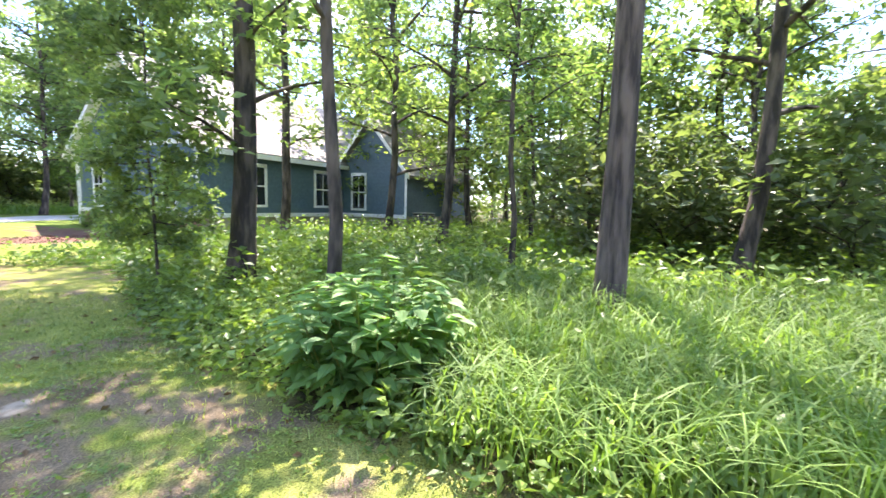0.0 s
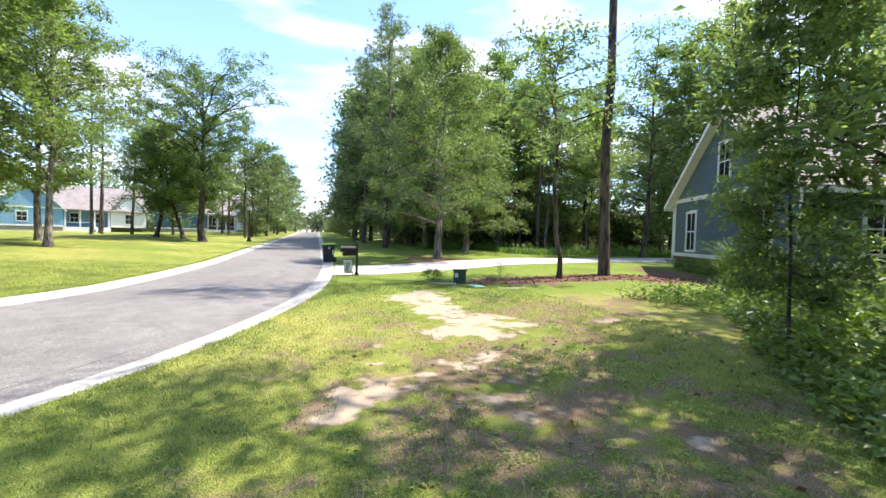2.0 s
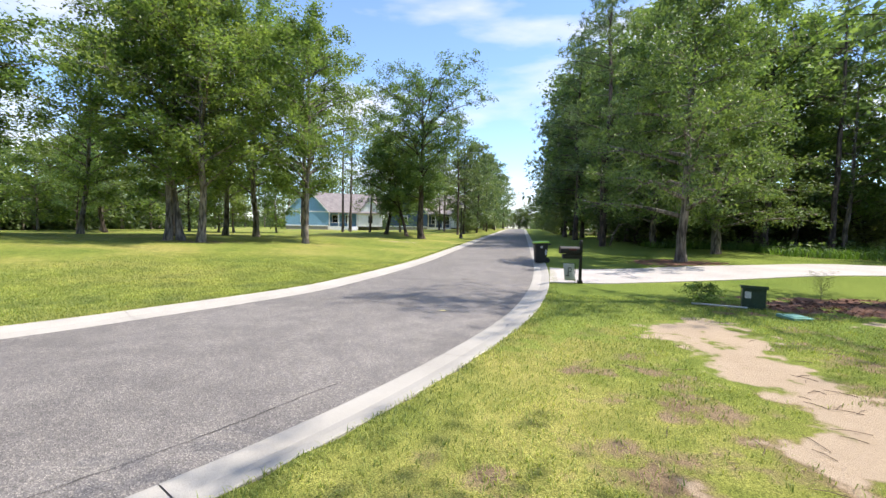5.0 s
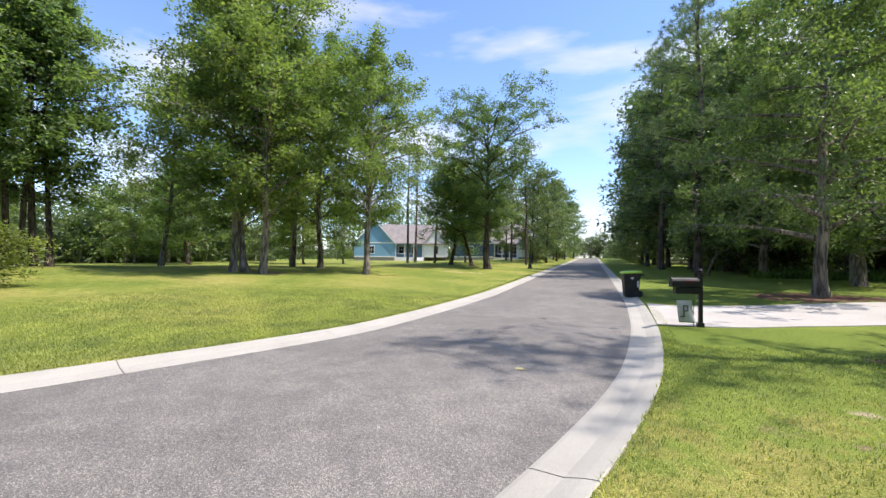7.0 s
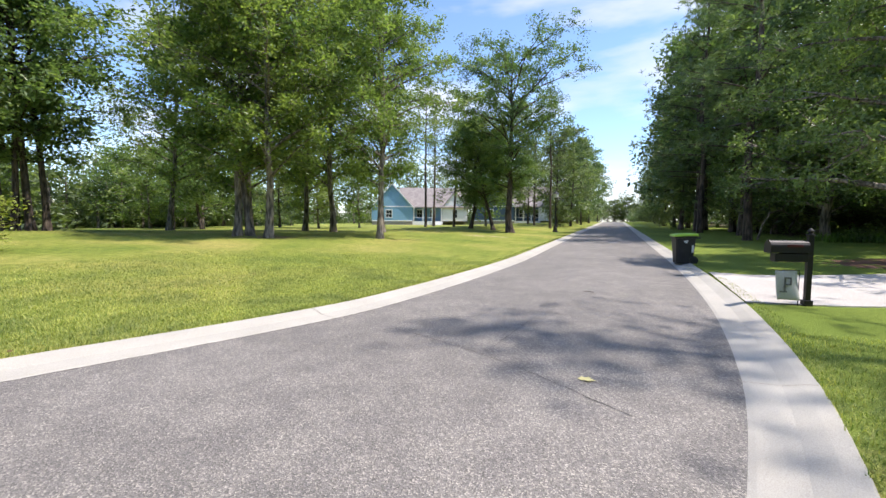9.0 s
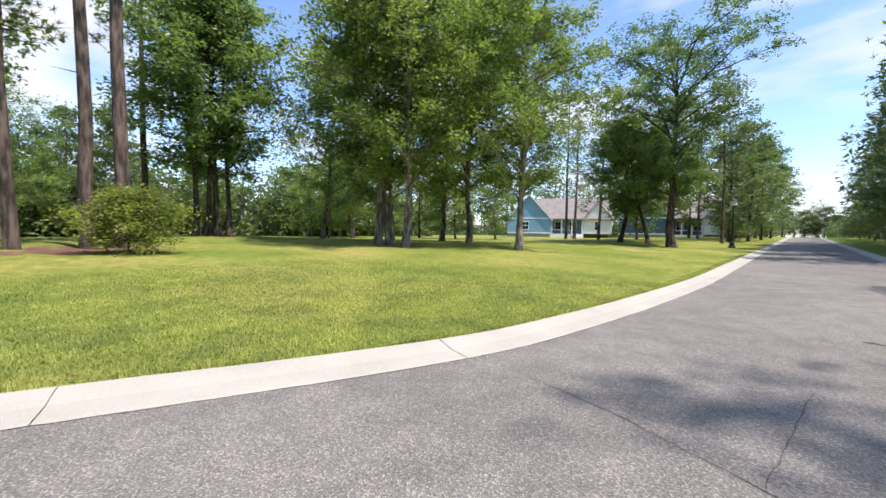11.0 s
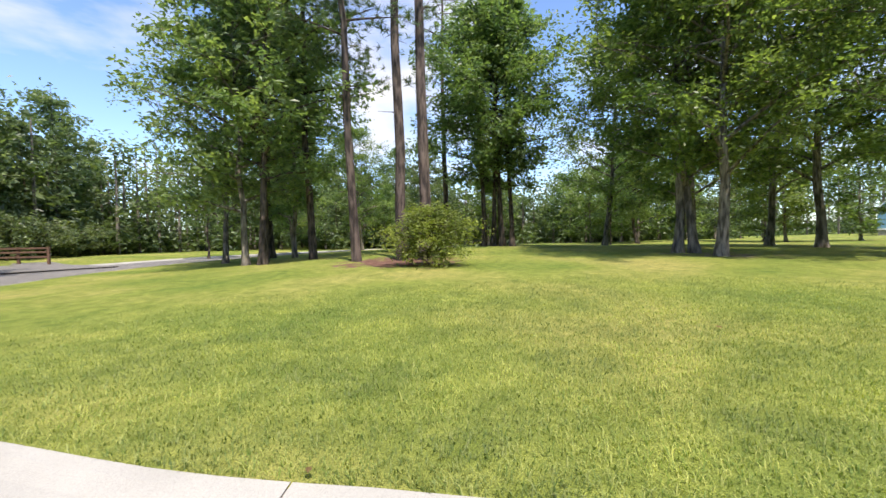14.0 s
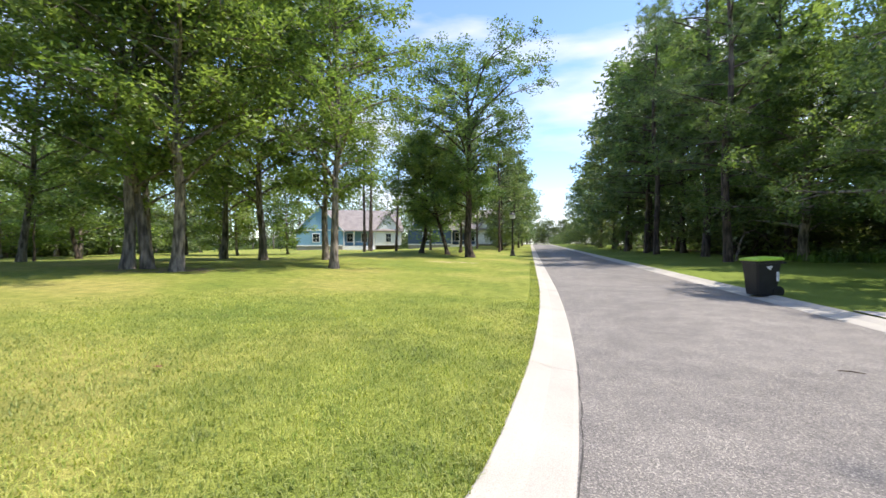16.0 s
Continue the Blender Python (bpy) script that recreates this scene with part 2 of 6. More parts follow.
def ground_material():
    """Lawn that turns to dry grass, sand, bark mulch and forest litter by the weights kept on the ground's points."""
    m, n, l, p = material("lawn_ground")
    n1 = noise_tex(n, l, 0.22, 5)
    n2 = noise_tex(n, l, 3.5, 6)
    n3 = noise_tex(n, l, 85, 5)
    n4 = noise_tex(n, l, 1.3, 8)
    r1 = ramp(n, [(0.33, (0.145, 0.20, 0.040)), (0.50, (0.215, 0.25, 0.055)), (0.68, (0.32, 0.30, 0.095))])
    l.new(n1.outputs["Fac"], r1.inputs["Fac"])
    r2 = ramp(n, [(0.3, (0.72, 0.78, 0.66)), (0.7, (1.25, 1.2, 1.2))])
    l.new(n2.outputs["Fac"], r2.inputs["Fac"])
    r3 = ramp(n, [(0.33, (0.42, 0.46, 0.42)), (0.68, (1.55, 1.5, 1.45))])
    l.new(n3.outputs["Fac"], r3.inputs["Fac"])
    c = mixed(n, l, 1.0, r1.outputs["Color"], r2.outputs["Color"], "MULTIPLY")
    c = mixed(n, l, 1.0, c, r3.outputs["Color"], "MULTIPLY")

    def weight(name, lo, hi):
        a = n.new("ShaderNodeAttribute")
        a.attribute_name = name
        s = n.new("ShaderNodeMath")
        s.operation = "ADD"
        l.new(a.outputs["Fac"], s.inputs[0])
        t = n.new("ShaderNodeMath")
        t.operation = "MULTIPLY_ADD"
        t.inputs[1].default_value, t.inputs[2].default_value = 1.9, -0.95
        l.new(n4.outputs["Fac"], t.inputs[0])
        f = n.new("ShaderNodeMath")
        f.operation = "MULTIPLY_ADD"
        f.inputs[1].default_value, f.inputs[2].default_value = 1.5, -0.75
        l.new(n2.outputs["Fac"], f.inputs[0])
        both = n.new("ShaderNodeMath")
        l.new(t.outputs[0], both.inputs[0])
        l.new(f.outputs[0], both.inputs[1])
        some = n.new("ShaderNodeMath")
        some.operation, some.use_clamp = "MULTIPLY", True
        some.inputs[1].default_value = 4.0
        l.new(a.outputs["Fac"], some.inputs[0])
        kept = n.new("ShaderNodeMath")
        kept.operation = "MULTIPLY"
        l.new(both.outputs[0], kept.inputs[0])
        l.new(some.outputs[0], kept.inputs[1])
        l.new(kept.outputs[0], s.inputs[1])
        q = n.new("ShaderNodeMapRange")
        q.inputs[1].default_value, q.inputs[2].default_value = lo, hi
        l.new(s.outputs[0], q.inputs[0])
        return q.outputs[0]

    def toned(a, b):
        r = ramp(n, [(0.3, a), (0.7, b)])
        l.new(n2.outputs["Fac"], r.inputs["Fac"])
        return mixed(n, l, 0.75, r.outputs["Color"], mixed(n, l, 1.0, r.outputs["Color"], r3.outputs["Color"], "MULTIPLY"))

    lush = ramp(n, [(0.3, (0.12, 0.18, 0.030)), (0.7, (0.205, 0.26, 0.052))])
    l.new(n1.outputs["Fac"], lush.inputs["Fac"])
    c = mixed(n, l, weight("lush", 0.35, 0.65), c, mixed(n, l, 1.0, lush.outputs["Color"], r3.outputs["Color"], "MULTIPLY"))
    c = mixed(n, l, weight("dry", 0.42, 0.74), c, toned((0.165, 0.115, 0.07), (0.27, 0.20, 0.125)))
    c = mixed(n, l, weight("litter", 0.35, 0.65), c, toned((0.05, 0.045, 0.02), (0.12, 0.105, 0.045)))
    c = mixed(n, l, weight("mulch", 0.42, 0.58), c, toned((0.11, 0.055, 0.04), (0.24, 0.14, 0.105)))
    c = mixed(n, l, weight("sand", 0.42, 0.60), c, mixed(n, l, 0.8, toned((0.29, 0.225, 0.155), (0.50, 0.41, 0.305)), (0.46, 0.365, 0.26)))
    l.new(c, p.inputs["Base Color"])
    p.inputs["Roughness"].default_value = 0.95
    p.inputs["Specular IOR Level"].default_value = 0.15
    bump(n, l, p, n3.outputs["Fac"], 0.8, 0.03)
    return m


GROUND = ground_material()


# ---- building blocks ----
def fast_mesh(name, verts, faces, mat=None, smooth=False):
    """A mesh from arrays of points and of faces with one number of corners."""
    verts, faces = np.asarray(verts, np.float32), np.asarray(faces, np.int32)
    me = bpy.data.meshes.new(name)
    me.vertices.add(len(verts))
    me.vertices.foreach_set("co", verts.ravel())
    k = faces.shape[1]
    me.loops.add(faces.size)
    me.loops.foreach_set("vertex_index", faces.ravel())
    me.polygons.add(len(faces))
    me.polygons.foreach_set("loop_start", np.arange(0, faces.size, k, dtype=np.int32))
    me.polygons.foreach_set("use_smooth", np.full(len(faces), smooth))
    me.update(calc_edges=True)
    me.validate()
    if mat:
        me.materials.append(mat)
    return me


def under(ob, parent):
    ob.parent = parent
    return ob


def part(name, bm, mat, parent=None, label="", smooth=False):
    me = bpy.data.meshes.new(name)
    bm.to_mesh(me)
    bm.free()
    me.materials.append(mat)
    if smooth:
        me.polygons.foreach_set("use_smooth", np.full(len(me.polygons), True))
    ob = new(name, me)
    if parent:
        ob.parent = parent
    return tagged(ob, label)


def box_bm(x0, x1, y0, y1, z0, z1, bevel=0.0, bm=None):
    one = bmesh.new()
    bmesh.ops.create_cube(one, size=1)
    for v in one.verts:
        v.co = ((x0 + x1) / 2 + v.co.x * (x1 - x0), (y0 + y1) / 2 + v.co.y * (y1 - y0), (z0 + z1) / 2 + v.co.z * (z1 - z0))
    if bevel:
        bmesh.ops.bevel(one, geom=one.edges[:], offset=bevel, segments=2, profile=0.6, affect="EDGES")
    if bm is None:
        return one
    me = bpy.data.meshes.new("joined")
    one.to_mesh(me)
    one.free()
    bm.from_mesh(me)
    bpy.data.meshes.remove(me)
    return bm


def prism_bm(outline, lo, hi, axis="y"):
    """A prism over an outline in the two other axes."""
    bm = bmesh.new()
    def at(a, b, h):
        return (a, h, b) if axis == "y" else ((h, a, b) if axis == "x" else (a, b, h))
    lows = [bm.verts.new(at(a, b, lo)) for a, b in outline]
    highs = [bm.verts.new(at(a, b, hi)) for a, b in outline]
    bm.faces.new(lows)
    bm.faces.new(highs[::-1])
    for i in range(len(outline)):
        j = (i + 1) % len(outline)
        bm.faces.new((lows[j], lows[i], highs[i], highs[j]))
    bmesh.ops.recalc_face_normals(bm, faces=bm.faces[:])
    return bm


def lathe_bm(profile, sides=16, x=0.0, y=0.0):
    """A turned body: pairs of radius and height."""
    bm = bmesh.new()
    rings = [[bm.verts.new((x + r * math.cos(2 * math.pi * i / sides), y + r * math.sin(2 * math.pi * i / sides), z)) for i in range(sides)] for r, z in profile]
    for a, b in zip(rings, rings[1:]):
        for i in range(sides):
            bm.faces.new((a[i], a[(i + 1) % sides], b[(i + 1) % sides], b[i]))
    bm.faces.new(rings[0][::-1])
    bm.faces.new(rings[-1])
    return bm


def thing(name, m, label, category, group=""):
    ob = new(name)
    ob.empty_display_size = 0.2
    ob.matrix_world = m
    return tagged(ob, label, category, group)


# ---- the lie of the land ----
CURB_WIDE = 0.57
ROAD_LINE = [(-7.2, 400), (-0.04, 140), (1.53, 83), (2.46, 49), (3.27, 20), (3.45, 13), (3.45, 8), (3.3, 4), (2.93, 0.9), (1.58, -3.38), (0.35, -5.74), (-1.59, -8.81), (-4.94, -12.66),
             (-8.41, -15.2), (-15.9, -17.4), (-24.4, -17.65), (-31.5, -16.55), (-42, -12.5), (-51, -4.5), (-58, 8), (-63, 24), (-66, 60)]


def spline(points, step=0.5):
    """A smooth line through points (centripetal)."""
    P = [np.array(p, float) for p in points]
    P = [2 * P[0] - P[1]] + P + [2 * P[-1] - P[-2]]
    out = []
    for i in range(1, len(P) - 2):
        a, b, c, d = P[i - 1:i + 3]
        ta, tb, tc = (np.linalg.norm(q) ** 0.5 for q in (b - a, c - b, d - c))
        m1 = ((b - a) / ta - (c - a) / (ta + tb) + (c - b) / tb) * tb
        m2 = ((c - b) / tb - (d - b) / (tb + tc) + (d - c) / tc) * tb
        n = max(2, int(np.linalg.norm(c - b) / step))
        for u in np.arange(n) / n:
            out.append((2 * u**3 - 3 * u * u + 1) * b + (u**3 - 2 * u * u + u) * m1 + (-2 * u**3 + 3 * u * u) * c + (u**3 - u * u) * m2)
    return np.array(out + [P[-2]])


LINE = spline(ROAD_LINE)
TANGENT = np.gradient(LINE, axis=0)
TANGENT /= np.linalg.norm(TANGENT, axis=1)[:, None]
NORMAL = np.stack([TANGENT[:, 1], -TANGENT[:, 0]], 1)      # towards the inner lawn, to the west of the road

HALF = np.interp(LINE[:, 1], [-5, 2], [2.85, 2.56])          # half the asphalt's width: wider in the bend
TIGHT = np.interp(LINE[:, 1], [-8, -6, -4, -2.4], [0.12, 0.10, 0.05, 0.0]) * (LINE[:, 0] > -12)
LINE = LINE - NORMAL * TIGHT[:, None]                        # the inner curb cuts the bend a little
HALF = HALF - TIGHT


def off_road(x, y):
    """Distance outside the curb's back edge (negative on the road), and the side: 1 the inner lawn, -1 the other."""
    x, y = np.atleast_1d(x).astype(float), np.atleast_1d(y).astype(float)
    dist, side = np.empty(x.shape), np.empty(x.shape)
    for i in range(0, len(x), 4000):
        dx, dy = x[i:i + 4000, None] - LINE[:, 0], y[i:i + 4000, None] - LINE[:, 1]
        d2 = dx * dx + dy * dy
        k = d2.argmin(1)
        rows = np.arange(len(k))
        dist[i:i + 4000] = np.sqrt(d2[rows, k]) - HALF[k]
        side[i:i + 4000] = np.sign(dx[rows, k] * NORMAL[k, 0] + dy[rows, k] * NORMAL[k, 1])
    return dist - CURB_WIDE, side


def ease(u):
    u = np.clip(u, 0, 1)
    return u * u * (3 - 2 * u)


def rise(y):
    return 0.0115 * np.clip(np.asarray(y, float) - 12, 0, 115)


def swell(x, y):
    return 0.02 * np.sin(x * 0.9 + 0.4) * np.cos(y * 0.7) + 0.03 * np.sin(x * 0.23 + y * 0.31)


def land(x, y):
    """Height of the grass."""
    d, s = off_road(x, y)
    mound = 0.45 * np.exp(-((np.atleast_1d(x) + 26) ** 2 + (np.atleast_1d(y) - 8) ** 2) / 130)
    level = 1 - 0.85 * ease((np.abs(np.atleast_1d(x) - 2) - 10) / 25)
    return rise(y) * level + 0.09 + mound + np.where(s > 0, 0.38, 0.24) * ease(d / 12) + swell(np.atleast_1d(x), np.atleast_1d(y)) * ease(d / 3)


def land_at(x, y):
    return float(land(x, y)[0])


def blob(x, y, cx, cy, rx, ry, turn=0.0):
    c, s = math.cos(turn), math.sin(turn)
    u, v = ((x - cx) * c + (y - cy) * s) / rx, (-(x - cx) * s + (y - cy) * c) / ry
    return np.clip(1.25 - 0.5 * np.sqrt(u * u + v * v) * 1.5, 0, 1)


SANDS = [(8.62, -0.8, 0.8, 1.0, -0.2), (8.6, -2.5, 0.7, 1.0, 0), (8.95, -4.3, 1.0, 0.8, 0.4), (9.4, -5.1, 0.6, 0.32, 0.3), (7.3, -5.1, 0.32, 0.2, 0.2), (7.0, -5.9, 0.36, 0.26, 0), (8.2, -6.1, 0.55, 0.3, 0.3), (6.8, -6.9, 0.35, 0.45, 0), (7.25, -6.6, 0.35, 0.2, 0.2),
         (7.95, -7.2, 0.5, 0.28, 0.2), (8.0, -7.9, 0.36, 0.24, 0.3), (10.3, -6.2, 0.36, 0.24, 0.2), (6.6, -7.5, 0.36, 0.22, 0), (11.3, -4.6, 0.5, 0.2, 0.3), (8.9, -8.6, 0.35, 0.22, 0.4), (12.0, 0.6, 0.9, 0.25, 0.3), (-5.2, 25.6, 2.2, 0.5, 0)]
MULCHES = [(14.6, 2.6, 4.2, 1.3, 0.12), (18.2, 2.2, 2.2, 1.4, -0.35), (12.8, 13.9, 1.9, 1.5, 0), (-15.4, 0.2, 2.6, 2.0, 0), (20.6, 3.5, 1.0, 4.0, -0.37)]


def woods(x, y):
    """Weight of the undergrowth: the wood beside the start and the one along the road."""
    edge = np.interp(y, [-22, -14, -12, -11, -10.4, -9.5, -7.2, -2], [6.5, 8.3, 8.9, 9.4, 9.7, 10.1, 11.8, 16.8])
    near = ease((x - edge) / 0.9 + 0.5) * ease((-1.5 - y) / 3)
    far_wood = ease((x - np.where(y > 26, 13.0, 19.0)) / 4) * ease((y - 17) / 5)
    return np.maximum(near, 0.85 * far_wood)


def steps(*runs):
    out = []
    for a, b, h in runs:
        out += list(np.arange(a, b, h))
    return np.array(out + [runs[-1][1]])


def build_ground():
    xs = steps((-1500, -200, 130), (-200, -75, 9), (-75, -22, 0.9), (-22, 26, 0.3), (26, 60, 2.2), (60, 240, 12), (240, 1500, 140))
    ys = steps((-1500, -200, 130), (-200, -40, 9), (-40, -20, 1.0), (-20, 18, 0.3), (18, 60, 1.0), (60, 160, 4), (160, 400, 16), (400, 1500, 140))
    X, Y = np.meshgrid(xs, ys)
    x, y = X.ravel(), Y.ravel()
    d, s = off_road(x, y)
    z = land(x, y)
    z = np.where(d < 0, rise(y) + 0.09 - 0.22 * ease(-d / 0.42), z)
    nx, ny = len(xs), len(ys)
    i = (np.arange(ny - 1)[:, None] * nx + np.arange(nx - 1)).ravel()
    me = fast_mesh("ground", np.stack([x, y, z], 1), np.stack([i, i + 1, i + nx + 1, i + nx], 1), GROUND, True)
    weights = {"sand": np.zeros(len(x)), "mulch": np.zeros(len(x)), "dry": np.zeros(len(x)), "litter": woods(x, y), "lush": np.where(s < 0, ease((y + 4) / 5), 0.0)}
    for i, c in enumerate(SANDS):
        weights["sand"] = np.maximum(weights["sand"], blob(x, y, *c) * (0.95 if i < 3 else 0.6))
    for c in MULCHES:
        weights["mulch"] = np.maximum(weights["mulch"], blob(x, y, *c))
    worn = np.exp(-((x - 8.4) / 2.9) ** 2 - ((y + 7.5) / 6.0) ** 2)
    weights["dry"] = np.clip(0.74 * worn + 0.55 * np.exp(-((x - 12) / 3) ** 2 - ((y + 3) / 3) ** 2), 0, 1)
    weights["dry"] = np.maximum(weights["dry"], 0.7 * np.exp(-((x + 13.5) / 3.2) ** 2 - ((y - 13.3) / 1.8) ** 2))
    for name, w in weights.items():
        me.attributes.new(name, "FLOAT", "POINT").data.foreach_set("value", w.astype(np.float32))
    return tagged(new("ground", me), "mown green lawn with worn sandy patches and mulch beds", "lawn", "", "structure")


build_ground()


def ribbon(name, profile, mat, lo, hi, extra=0.0):
    """A band along the road: pairs of distance to the west of its middle, and height."""
    pts, nor = LINE[lo:hi], NORMAL[lo:hi]
    half = HALF[lo:hi] + 0.03
    k = len(profile)
    base = rise(pts[:, 1]) + extra
    V = np.stack([np.column_stack([pts + nor * (o * half)[:, None], base + h]) for o, h in profile], 1).reshape(-1, 3)
    n = len(pts)
    F = [(a * k + b, a * k + b + 1, (a + 1) * k + b + 1, (a + 1) * k + b) for a in range(n - 1) for b in range(k - 1)]
    return fast_mesh(name, V, F, mat, False)


tagged(new("road", ribbon("road", [(-1, 0.0), (-0.7, 0.012), (0, 0.035), (0.7, 0.012), (1, 0.0)], ASPHALT, 0, len(LINE))), "grey worn asphalt road with fine cracks", "road", "", "structure")


def build_curb(side, name, at, length):
    """A rolled concrete curb, cast in lengths with joints between them, one of them at the given place."""
    holder = tagged(thing(name, Matrix.Identity(4), "pale concrete rolled curb cast in lengths", "curb"), "", "", "", "structure")
    edge = LINE + side * NORMAL * (HALF + 0.3)[:, None]
    seg = np.concatenate([[0], np.cumsum(np.linalg.norm(np.diff(edge, axis=0), axis=1))])
    start = seg[np.argmin((edge[:, 0] - at[0]) ** 2 + (edge[:, 1] - at[1]) ** 2)]
    profile = [(0.004, 0.0), (0.05, 0.012), (0.30, 0.030), (0.45, 0.075), (0.555, 0.094), (0.57, 0.085), (0.572, -0.06)]
    k = len(profile)
    for i in range(-42, 30):
        a, b = start + i * length, start + (i + 1) * length
        if b > seg[-1]:
            break
        u = np.linspace(a + 0.006, b - 0.006, 8)
        px, py, half = np.interp(u, seg, LINE[:, 0]), np.interp(u, seg, LINE[:, 1]), np.interp(u, seg, HALF)
        nx, ny = np.interp(u, seg, NORMAL[:, 0]), np.interp(u, seg, NORMAL[:, 1])
        V = np.stack([np.column_stack([px + side * nx * (half + o), py + side * ny * (half + o), rise(py) + h]) for o, h in profile], 1).reshape(-1, 3)
        F = [(c * k + j, c * k + j + 1, (c + 1) * k + j + 1, (c + 1) * k + j) for c in range(7) for j in range(k - 1)]
        if side < 0:
            F = [f[::-1] for f in F]
        under(new("curb_length", fast_mesh("curb_length", V, F, CURB)), holder)
    # dark bed that shows in the joints
    bed = [(0.01, -0.012), (0.30, 0.014), (0.45, 0.058), (0.55, 0.078)]
    lo, hi = np.searchsorted(seg, [start - 42 * length, min(start + 30 * length, seg[-1])])
    pts, nor, half = LINE[lo:hi], NORMAL[lo:hi], HALF[lo:hi]
    V = np.stack([np.column_stack([pts + side * nor * (half + o)[:, None], rise(pts[:, 1]) + h]) for o, h in bed], 1).reshape(-1, 3)
    F = [(c * 4 + j, c * 4 + j + 1, c * 4 + j + 5, c * 4 + j + 4) for c in range(len(pts) - 1) for j in range(3)]
    under(new("joint_filler", fast_mesh("joint_filler", V, F, MORTAR)), holder)


build_curb(1, "curb_west", (-0.12, 1.42), 3.56)
build_curb(-1, "curb_east", (5.85, 0.82), 3.56)


# ---- trees ----
def tube(V, F, pts, radii, sides):
    """Adds a tapering tube along points to the lists."""
    pts = np.asarray(pts, float)
    t = np.gradient(pts, axis=0)
    t /= np.linalg.norm(t, axis=1)[:, None] + 1e-9
    ref = np.where(np.abs(t[:, 2:3]) > 0.9, np.array([[1.0, 0, 0]]), np.array([[0, 0, 1.0]]))
    a = np.cross(t, ref)
    a /= np.linalg.norm(a, axis=1)[:, None] + 1e-9
    b = np.cross(t, a)
    ang = np.arange(sides) * 2 * np.pi / sides
    base = sum(len(v) for v in V)
    ring = pts[:, None, :] + np.asarray(radii)[:, None, None] * (np.cos(ang)[None, :, None] * a[:, None, :] + np.sin(ang)[None, :, None] * b[:, None, :])
    V.append(ring.reshape(-1, 3))
    n = len(pts)
    i, j = np.meshgrid(np.arange(n - 1), np.arange(sides), indexing="ij")
    i, j = i.ravel(), j.ravel()
    k = (j + 1) % sides
    F.append(base + np.stack([i * sides + j, i * sides + k, (i + 1) * sides + k, (i + 1) * sides + j], 1))


def leaves(rng, centres, spreads, count, size, flat=0.6, narrow=0.55, droop=0.2):
    """Points and quads of leaves strewn round the centres."""
    pick = rng.integers(0, len(centres), count)
    v = rng.normal(size=(count, 3))
    v /= np.linalg.norm(v, axis=1)[:, None] + 1e-9
    v *= rng.random(count)[:, None] ** 0.45
    c = centres[pick] + v * spreads[pick][:, None] * np.array([1, 1, flat])
    way = rng.normal(size=(count, 3)) + v * 0.8
    way[:, 2] = way[:, 2] * 0.5 - droop
    way /= np.linalg.norm(way, axis=1)[:, None]
    up = rng.normal(size=(count, 3)) * 0.55 + np.array([0, 0, 1.0])
    side = np.cross(way, up)
    side /= np.linalg.norm(side, axis=1)[:, None] + 1e-9
    nrm = np.cross(side, way)
    s = (size * (0.6 + 0.8 * rng.random(count)))[:, None]
    V = np.stack([c - way * s * 0.5, c + side * s * narrow * 0.5 + nrm * s * 0.12, c + way * s * 0.55, c - side * s * narrow * 0.5 + nrm * s * 0.12], 1)
    return V.reshape(-1, 3), np.arange(count * 4).reshape(-1, 4)


